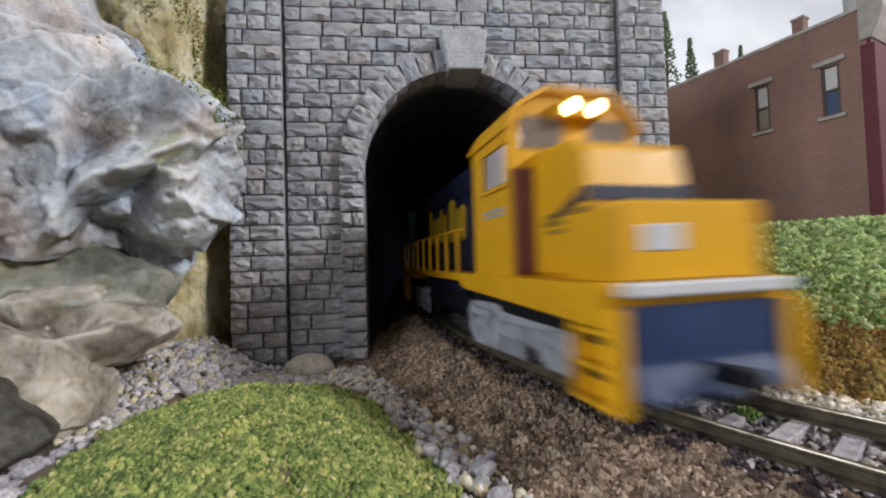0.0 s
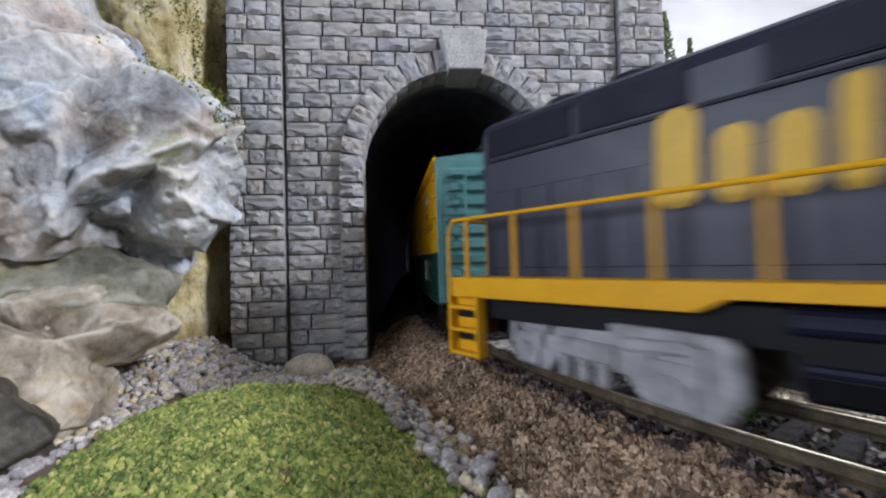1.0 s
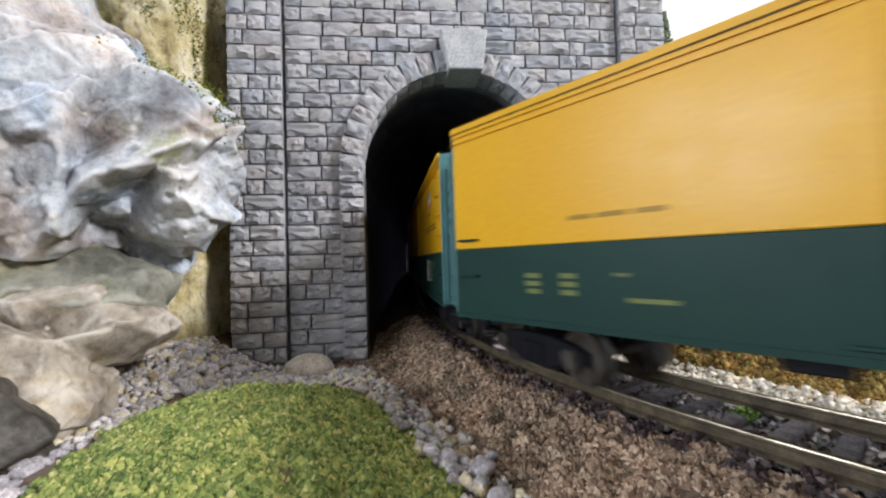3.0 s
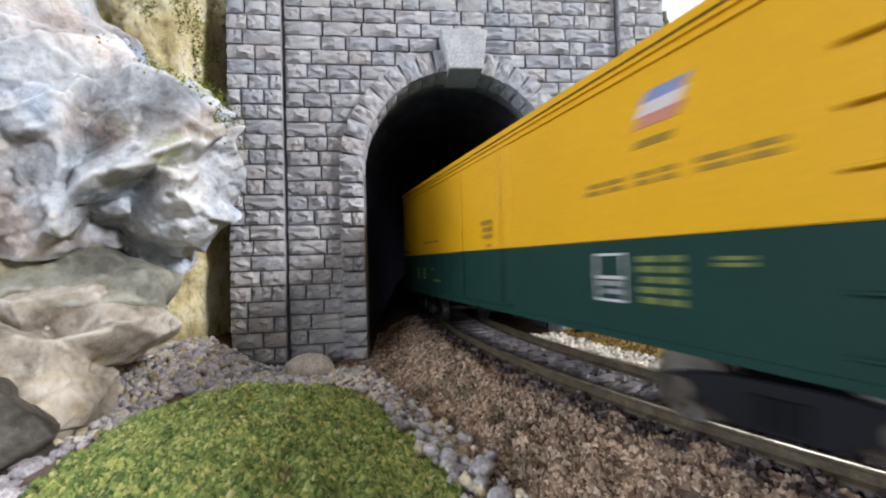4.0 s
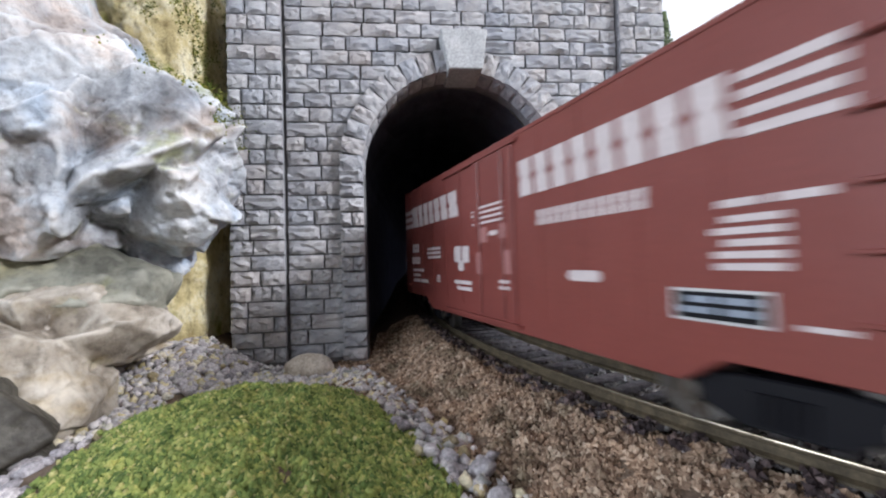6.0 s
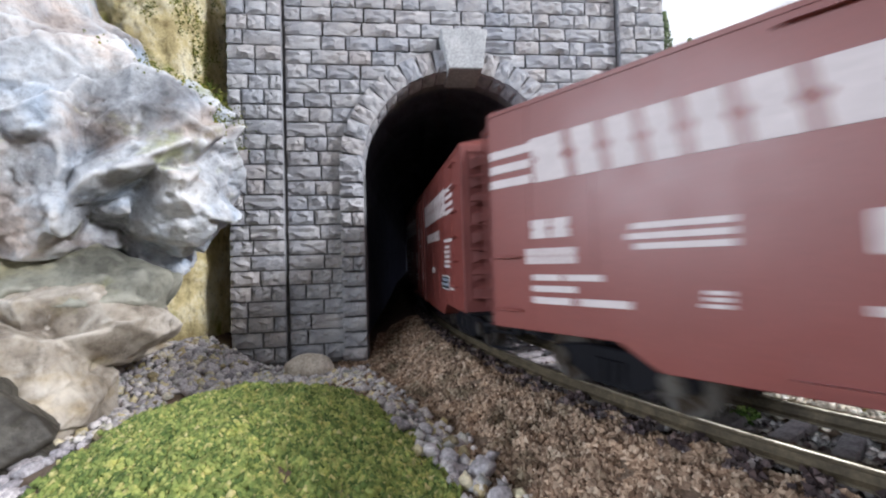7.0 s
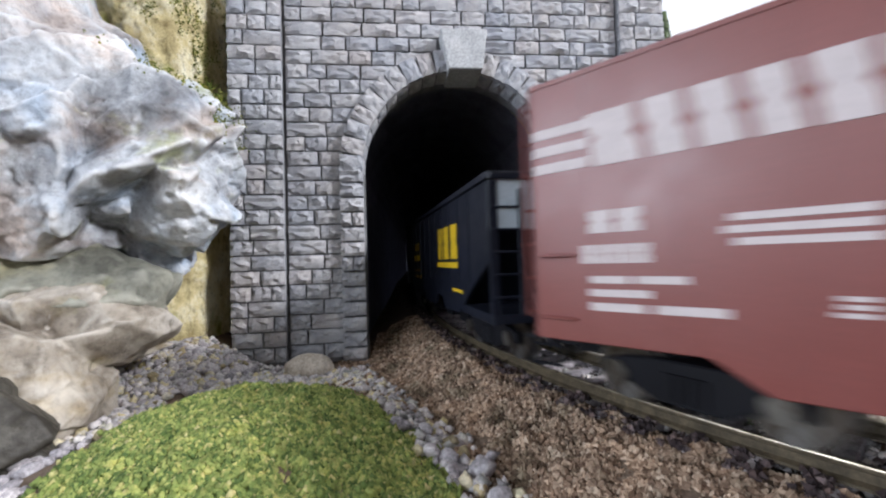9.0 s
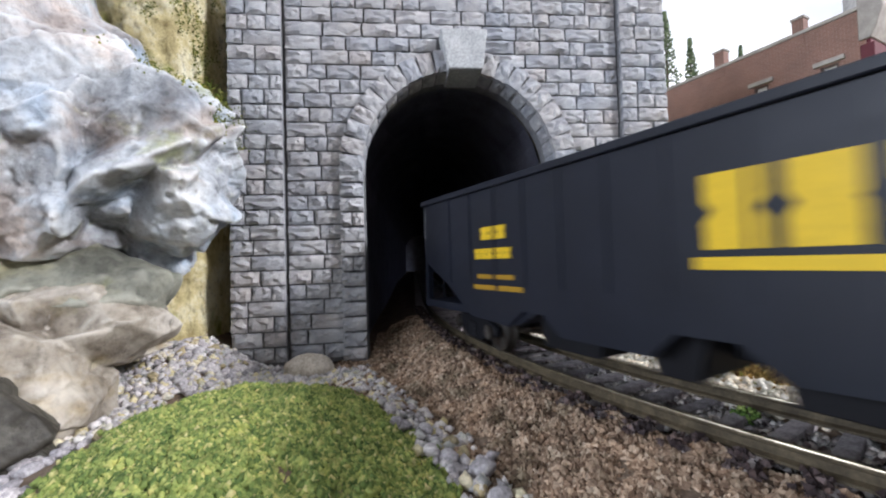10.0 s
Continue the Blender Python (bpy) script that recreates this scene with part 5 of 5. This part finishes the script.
def crumbs_mesh(x, y, z, size, tall, mat, name):
    """Small broken lumps, one island each."""
    n = len(x)
    v = OCT_V[None] * nrng.uniform(0.75, 1.15, (n, 6, 1)) + nrng.normal(0, 0.14, (n, 6, 3))
    t = nrng.uniform(0, math.tau, n)
    c, s = np.cos(t)[:, None], np.sin(t)[:, None]
    v = np.stack([v[..., 0] * c - v[..., 1] * s, v[..., 0] * s + v[..., 1] * c, v[..., 2] * tall], -1)
    tilt = nrng.uniform(-0.9, 0.9, (n, 1))
    v = np.stack([v[..., 0], v[..., 1] * np.cos(tilt) - v[..., 2] * np.sin(tilt), v[..., 1] * np.sin(tilt) + v[..., 2] * np.cos(tilt)], -1)
    v = v * size[:, None, None] + np.stack([x, y, z], -1)[:, None, :]
    f = OCT_F[None] + (np.arange(n) * 6)[:, None, None]
    me = bpy.data.meshes.new(name)
    me.from_pydata((v.reshape(-1, 3) * MM).tolist(), [], f.reshape(-1, 3).tolist())
    me.materials.append(mat)
    if mat is not CRUMB and mat is not DARK_LUMP:
        me.shade_smooth()
    return me


def cover(name, label, x, y, size, mat, lift=0.3, tall=1.0, cat="ground cover", bumps=0.0):
    z = level(x, y) + size * lift
    if bumps:
        z = z + bumps * np.array([noise.noise(Vector((a / 3.5, b / 3.5, 1.0))) for a, b in zip(x, y)])
    return tagged(new(name, crumbs_mesh(x, y, z, size, tall, mat, name)), label, cat, kind="stuff")


TURF_EDGE = [(-64, -125), (-68, -62), (-62, -36), (-51, -31), (-37, -44), (-23, -64), (-15, -86), (-8, -125)]
x, y = nrng.uniform(-78, -4, 120000), nrng.uniform(-122, -28, 120000)
wob = np.array([2.2 * noise.noise(Vector((a / 7, b / 7, 4.0))) for a, b in zip(x, y)])
keep = inside(x + wob * 1.4 + nrng.normal(0, 1.3, len(x)), y + wob + nrng.normal(0, 1.0, len(x)), TURF_EDGE)
x, y = x[keep], y[keep]
cover("turf", "bright green and yellow ground-foam turf on a mound", x, y, nrng.uniform(0.25, 0.75, len(x)), TURF, 0.6, 1.1, "grass", 1.3)

x, y, s, d = spread(92000, -45, 175, 11.2, 50)
keep = ~inside(x, y, [(a - 2, b - 1) for a, b in TURF_EDGE]) & ((d < 30 + 10 * nrng.random(len(d))) | ((s < 40) & (x > -47 + 6 * nrng.random(len(d))))) & ((y < -1) | (np.abs(x) < 33))
x, y, d = x[keep], y[keep], d[keep]
cover("ballast_crumbs", "tan and brown crumbly ballast beside the track", x, y, nrng.uniform(0.26, 0.80, len(x)), CRUMB, 0.35, 1.0, "ballast", 1.5)

# dark lumps at tie spacing stand in for tie ends and their shadows
n = 2600
s = -90.0 + 6.6 * nrng.integers(0, 44, n) + nrng.normal(0, 0.95, n)
d = nrng.uniform(10.3, 16.4, n)
a = np.interp(s, _s, _a)
x, y = np.interp(s, _s, _x) - np.cos(a) * d, np.interp(s, _s, _y) - np.sin(a) * d
cover("dark_lumps", "dark lumps standing in for tie ends and their shadows", x, y, nrng.uniform(0.3, 0.8, n), DARK_LUMP, 1.9, 0.9, "ballast", 1.0)

x, y, s, d = spread(13000, -70, 220, -8.2, 8.2)
keep = nrng.random(len(x)) < 0.75
x, y, s = x[keep], y[keep], s[keep]
dark = nrng.random(len(x)) < np.clip(0.55 - s / 120, 0.12, 1.0)
cover("dark_lumps", "black crumbs between the ties", x[dark], y[dark], nrng.uniform(0.45, 1.0, dark.sum()), DARK_LUMP, 0.9, 0.8, "ballast", 0.5)
cover("gravel", "grey gravel between the ties", x[~dark], y[~dark], nrng.uniform(0.45, 1.0, (~dark).sum()), GREY_GRAVEL, 1.0, 0.8, "gravel", 0.5)

x, y, s, d = spread(8000, 4, 220, -25, -10.5)
cover("gravel", "cream gravel strip beside the track", x, y, nrng.uniform(0.5, 1.3, len(x)), GRAVEL, 0.4, 0.9, "gravel", 0.6)

x, y, s, d = spread(42000, 0, 190, -60, -22.5)
keep = nrng.random(len(x)) < np.clip((d + 60) / 16, 0.1, 1)
cover("dry_turf", "brown and ochre dry turf on the bank", x[keep], y[keep], nrng.uniform(0.3, 0.8, keep.sum()), DRY, 0.4, 1.2, "grass", 1.0)
x, y, s, d = spread(80000, 0, 190, -190, -42)
keep = (x < 235) & (y < 120) & (y > -110) & (nrng.random(len(x)) < np.clip((-d - 42) / 14, 0, 1)) & ((x > 78) | (y < -4))
cover("lawn_turf", "fresh green turf on top of the bank", x[keep], y[keep], nrng.uniform(0.5, 1.3, keep.sum()), TURF_FAR, 0.5, 1.2, "grass", 1.4)


spots = [v.co / MM for v in cliff.data.vertices]
spots = np.array([(p.x, p.y, p.z) for p in spots if -99 < p.x < -83.5 and p.z > 50 and noise.noise(Vector((p.x / 5, p.z / 14, 9.0))) > 0.02 + (-84 - p.x) * 0.03])
crest = [v.co / MM for v in outcrop.data.vertices if v.normal.z + 0.6 * v.normal.y > 0.55]
crest = np.array([(p.x, p.y, p.z) for p in crest if p.x > -94 and 58 < p.z < 92 and noise.noise(Vector((p.x / 6, p.y / 6, p.z / 6))) > -0.05 + (-72 - p.x) * 0.02])
spots = np.concatenate([np.repeat(spots, 14, 0), np.repeat(crest, 3, 0)])
spots = spots + nrng.normal(0, 1.5, spots.shape) * np.array([1, 0.25, 1])
tagged(new("moss", crumbs_mesh(spots[:, 0], spots[:, 1] - 0.1, spots[:, 2], nrng.uniform(0.15, 0.38, len(spots)), 1.0, MOSS, "moss")), "green moss flock on the cliff edge and rock crest", "moss", kind="stuff")


# ---- loose stones ----
def pebble_mesh(seed, mat, name):
    """A worn chip of stone: a ball cut by a dozen planes."""
    q = random.Random(seed)
    cuts = [(Vector((q.gauss(0, 1), q.gauss(0, 1), q.gauss(0, 1))).normalized(), q.uniform(0.68, 0.95)) for _ in range(15)]
    b = bmesh.new()
    bmesh.ops.create_icosphere(b, subdivisions=3, radius=1.0)
    for v in b.verts:
        d = v.co.normalized()
        r = 1.05
        for n, h in cuts:
            if d.dot(n) > 0.2:
                r = min(r, h / d.dot(n))
        r *= 1.0 + 0.05 * noise.noise(d * 2.2 + Vector((seed * 5, 0, 0)))
        v.co = Vector((d.x * 1.2, d.y * 0.95, d.z * 0.85)) * r
    return finish(b, name, mat, True)


PEB = [pebble_mesh(i, PEBBLE if i % 6 else OCHRE_PEBBLE, "pebble") for i in range(18)]
srng = random.Random(23)


def drop_pebble(x, y, r, lift=0.35):
    z = float(level(np.array([x]), np.array([y]))[0])
    ob = new("pebble", srng.choice(PEB))
    ob.matrix_basis = at(x, y, z + r * lift * 0.9, srng.uniform(-25, 25), srng.uniform(-25, 25), srng.uniform(0, 360)) @ Matrix.Diagonal((r * srng.uniform(0.85, 1.2), r * srng.uniform(0.8, 1.05), r * srng.uniform(0.75, 1.0), 1))
    return tagged(ob, "small grey rounded pebble lying on the ground", "pebble", "loose pebbles")


def along(points, n, wide, r0, r1, layers=1):
    for _ in range(n):
        k = srng.uniform(0, len(points) - 1.001)
        (x0, y0), (x1, y1) = points[int(k)], points[int(k) + 1]
        f = k - int(k)
        drop_pebble(x0 + (x1 - x0) * f + srng.uniform(-wide, wide), y0 + (y1 - y0) * f + srng.uniform(-wide, wide), srng.uniform(r0, r1), srng.uniform(0.25, 0.9 if layers > 1 else 0.5))


along([(-93, -8), (-84, -12), (-76, -14), (-66, -14)], 70, 6.0, 0.9, 1.7, 2)
along([(-90, -20), (-80, -26), (-70, -26), (-62, -20)], 60, 5.0, 0.9, 1.6, 2)
along([(-83, -30), (-78, -50), (-74, -66)], 48, 3.4, 0.8, 1.5)
along([(-60, -22), (-52, -24), (-42, -26), (-36, -14)], 36, 3.5, 0.7, 1.3)
along([(-38, -20), (-31, -36), (-22, -54)], 26, 4.0, 0.7, 1.3)
along([(-20, -60), (-15, -70), (-10, -82)], 30, 4.5, 0.9, 2.2, 2)
along([(-84, -66), (-77, -74), (-72, -86)], 24, 4.0, 0.8, 1.5)


def fine_pebbles():
    """Small stones that fill the gaps of the pile at the cliff foot."""
    lines = (([(-94, -6), (-84, -11), (-74, -13), (-62, -14)], 420, 7.0), ([(-92, -20), (-80, -25), (-70, -26), (-58, -20)], 360, 6.0),
             ([(-84, -28), (-80, -46), (-77, -60)], 230, 4.0), ([(-60, -20), (-48, -25), (-36, -18)], 260, 4.5), ([(-96, -18), (-91, -36), (-86, -52)], 260, 5.0), ([(-38, -16), (-30, -36), (-21, -56), (-10, -84)], 360, 5.0))
    xs, ys = [], []
    for pts, n, wide in lines:
        k = nrng.uniform(0, len(pts) - 1.001, n)
        p = np.array(pts)
        i = k.astype(int)
        q = p[i] + (p[i + 1] - p[i]) * (k - i)[:, None] + nrng.uniform(-wide, wide, (n, 2))
        xs.append(q[:, 0])
        ys.append(q[:, 1])
    x, y = np.concatenate(xs), np.concatenate(ys)
    keep = ~inside(x, y, TURF_EDGE)
    x, y = x[keep], y[keep]
    cover("small_stones", "small grey, buff and ochre stones filling the pebble pile", x, y, nrng.uniform(0.8, 1.6, len(x)), STONES, 0.55, 0.85, "gravel")


fine_pebbles()
for x, y, r in ((48, -15, 1.8), (51, -18, 2.1), (56, -20, 2.0), (53, -14, 1.6), (60, -25, 1.9), (46, -11, 1.7), (64, -33, 1.5), (68, -40, 1.6)):
    ob = drop_pebble(x, y, r)
    tagged(ob, "pale rounded pebble on the gravel strip", "pebble", "loose pebbles")

b = bmesh.new()
bmesh.ops.create_icosphere(b, subdivisions=4, radius=1.0)
for v in b.verts:
    k = v.co * 1.3
    v.co = Vector((v.co.x * 7.4, v.co.y * 5.0, v.co.z * 4.4)) * (1.0 + 0.10 * noise.noise(k) + 0.03 * noise.noise(v.co * 6))
tagged(part("boulder", b, BOULDER, smooth=True, m=at(-49.8, -15, -6.6)), "smooth buff boulder at the foot of the portal", "boulder")


def leaf_cluster(n, fn, size, mat, name):
    p = np.array([fn() for _ in range(n)])
    return crumbs_mesh(p[:, 0], p[:, 1], p[:, 2], nrng.uniform(size * 0.6, size * 1.3, n), 0.8, mat, name)


def tuft(x, y, z, r, n, mat, label):
    base = thing("weed_tuft", label, "plant", m=at(x, y, z))
    def fn():
        v = Vector((srng.gauss(0, 1), srng.gauss(0, 1), abs(srng.gauss(0, 1)))).normalized() * r * srng.random() ** 0.4
        return (v.x, v.y, v.z * 0.9)
    ob = new("foliage", leaf_cluster(n, fn, r * 0.22, mat, "foliage"))
    ob.parent = base
    part("stem", rod((0, 0, -1), (0, 0, r * 0.5), 0.25, 6), BARK, base)


x, y = beside(82, -5)
tuft(x, y, -3.4, 2.2, 90, BUSH, "small green weed growing between the ties")
for s, d in ((38, -23), (58, -23.5), (96, -23)):
    x, y = beside(s, d)
    tuft(x, y, -4.0, 1.6, 60, BUSH, "small green weed at the foot of the bank")


# ---- brick building on the lawn ----
def building():
    # x runs along the side wall from the street corner, y into the building
    ob = thing("brick_building", "brown brick model building with two sash windows", "building",
               m=Matrix.Translation((170.2 * MM, 2.6 * MM, 1.8 * MM)) @ Matrix.Rotation(math.atan2(0.94, -0.342), 4, "Z"))
    D = -78.0
    wins = [(8.6, 14.6, 80.4, 102.6), (34.0, 40.0, 81.4, 104.0)]
    spans = [(0, wins[0][0], 15, 121), (wins[0][1], wins[1][0], 15, 121), (wins[1][1], 112, 15, 121)]
    for x0, x1, z0, z1 in wins:
        spans += [(x0, x1, 15, z0), (x0, x1, z1, 121)]
    for x0, x1, z0, z1 in spans:
        part("side_wall", box(x0, x1, -2, 0, z0, z1), BRICK, ob, "brown brick wall")
    b = box(0, 112, D, D + 2, 15, 121)
    box(110, 112, D, -2, 15, 121, 0, b)
    part("back_wall", b, BRICK, ob)
    part("street_front", box(-1.2, 1.0, D, -0.3, 15, 108, 0.2), MAROON, ob, "maroon shop front")
    part("corner_post", box(-2.4, 1.8, -3.4, 0.6, 15, 106, 0.3), MAROON, ob)
    part("cornice", prism([(-5.5, 119), (-5.0, 127), (2.0, 127), (2.0, 108), (-1.6, 108), (-3.4, 112)], D, 0.9, 0.3), TRIM, ob, "pale weathered cornice")
    part("parapet_cap", box(0, 112.6, -2.6, 0.8, 121, 122.6, 0.2), TRIM, ob)
    part("roof", box(0, 112, D, -1, 114, 116), ROOF_GREY, ob)
    for x0, x1, z1 in ((19.5, 23.8, 129.5), (53.0, 58.0, 131.0)):
        c = part("chimney", box(x0, x1, -4.6, 0.3, 116, z1 - 1.0, 0.15), BRICK, ob, "brick chimney")
        part("chimney_cap", box(x0 - 0.5, x1 + 0.5, -5.1, 0.8, z1 - 1.0, z1, 0.15), TRIM, c)
    for i, (x0, x1, z0, z1) in enumerate(wins):
        w = part("window", prism([(x0, z0), (x1, z0), (x1, z1), (x0, z1)], -1.6, -1.3), SHADE, ob, "sash window with a pale blind")
        f = bmesh.new()
        for a, c, p, q in ((x0, x0 + 0.9, z0, z1), (x1 - 0.9, x1, z0, z1), (x0, x1, z0, z0 + 0.9), (x0, x1, z1 - 0.9, z1), (x0, x1, (z0 + z1) / 2 - 0.5, (z0 + z1) / 2 + 0.5)):
            box(a, c, -1.3, -0.5, p, q, 0, f)
        part("window_frame", f, SASH, w)
        part("window_sill", box(x0 - 1.6, x1 + 1.6, -0.4, 1.3, z0 - 1.6, z0 - 0.1, 0.15), TRIM, w)
        part("lintel", box(x0 - 2.2, x1 + 2.2, -0.4, 1.4, z1 + 0.4, z1 + 2.4, 0.15), TRIM, w)
        part("pane", box(x0 + 0.9, x1 - 0.9, -1.28, -1.1, z0 + 0.9, (z0 + z1) / 2 - 0.5), GLASS if i else PANE_BLUE, w, "dark glazing" if i else "blue-grey glazing")
    return ob


PANE_BLUE = Mat("blue_pane", 0.12, spec=0.7).colour((0.06, 0.09, 0.15)).m
building()


def tree(x, y, z, h, r, seed, label):
    ob = thing("tree", label, "tree", "trees behind the building", m=at(x, y, z))
    q = random.Random(seed)
    b = bmesh.new()
    bmesh.ops.create_cone(b, cap_ends=True, segments=8, radius1=1.6, radius2=0.3, depth=h)
    b.transform(Matrix.Translation((0, 0, h / 2)))
    for k in range(26):
        zz = h * q.uniform(0.25, 0.95)
        t = q.uniform(0, math.tau)
        e = r * (1.1 - zz / h) * 1.1 + 0.6
        rod((0, 0, zz), (e * math.cos(t), e * math.sin(t), zz + e * 0.5), 0.25, 5, b)
    part("trunk", b, BARK, ob)

    def fn():
        zz = h * (0.22 + 0.78 * q.random() ** 0.85)
        prof = r * (min(1.0, (1.04 - zz / h) * 2.6)) * (0.75 + 0.35 * noise.noise(Vector((zz / 6, seed, 0))))
        t, k = q.uniform(0, math.tau), q.random() ** 0.5
        return (prof * k * math.cos(t), prof * k * math.sin(t), zz)
    c = new("crown", leaf_cluster(1500, fn, 0.95, LEAF, "crown"))
    c.parent = ob


tree(177, 130, 30, 174, 12.5, 1, "tall slim dark green model tree behind the portal")
tree(196, 130, 30, 154, 10.0, 2, "slim dark green model tree behind the building")
tree(239, 132, 30, 151, 8.0, 3, "small dark green model tree behind the building")
# ---- motion ----
SPEED = 88.36
# how far the train lags behind its steady pace in the first second
LAG = ((0.0, -38.6), (0.1, -30.2), (0.2, -22.4), (0.3, -15.6), (0.4, -11.6), (0.5, -8.6), (0.6, -6.4), (0.7, -4.6), (0.85, -2.6), (1.0, -1.2), (1.2, 0.0), (10.5, 0.0))


def gone(t):
    return SPEED * t + float(np.interp(t, [a for a, _ in LAG], [d for _, d in LAG]))


def heading(ax, ay, bx, by):
    return math.atan2(ay - by, ax - bx)


def run_car(car, front, length, times, wheel_times, bogie=None):
    spread = bogie or (length * 0.35, -length * 0.35)

    def body(t):
        mid = front + gone(t) - length / 2
        a, b = line(mid + spread[0]), line(mid + spread[1])
        h = heading(a[0], a[1], b[0], b[1])
        f = -spread[1] / (spread[0] - spread[1])
        cx, cy = b[0] + (a[0] - b[0]) * f, b[1] + (a[1] - b[1]) * f
        return at(cx, cy, 0, 0, 0, math.degrees(h)), h, mid

    walk(car, [(t, body(t)[0]) for t in times])
    for truck in [c for c in car.children if c.name.startswith("truck")]:
        px = truck["place"]
        rows = []
        for t in times:
            _, h, mid = body(t)
            a = line(mid + px)[2] - math.pi / 2
            turn = (a - h + math.pi) % math.tau - math.pi
            rows.append((t, at(px, 0, 0, 0, 0, math.degrees(turn))))
        walk(truck, rows)
        for w in [c for c in truck.children if c.name.startswith("wheelset")]:
            wx = w["place"]
            walk(w, [(t, at(wx, 0, 5.2, 0, math.degrees(gone(t) / 5.2), 0)) for t in wheel_times])


def motions():
    times = [i / 30 for i in range(0, 36)] + [1.2 + 0.1 * i for i in range(0, 89)]
    times = sorted({round(t * 30) / 30 for t in times})
    spin = [i / 30 for i in range(0, 30)] + [1.0 + i / 15 for i in range(0, 136)]
    first, gap = -67.6, 7.88
    run_car(loco, first + gap + LL, LL, times, spin, (LL / 2 - 47.0, LL / 2 - 151.0))
    f = first
    for car, length in ((reefer_a, LR), (reefer_b, LR), (boxcar_a, LW), (boxcar_b, LW), (hopper_a, LC)):
        run_car(car, f, length, times, spin)
        f -= length + gap


motions()
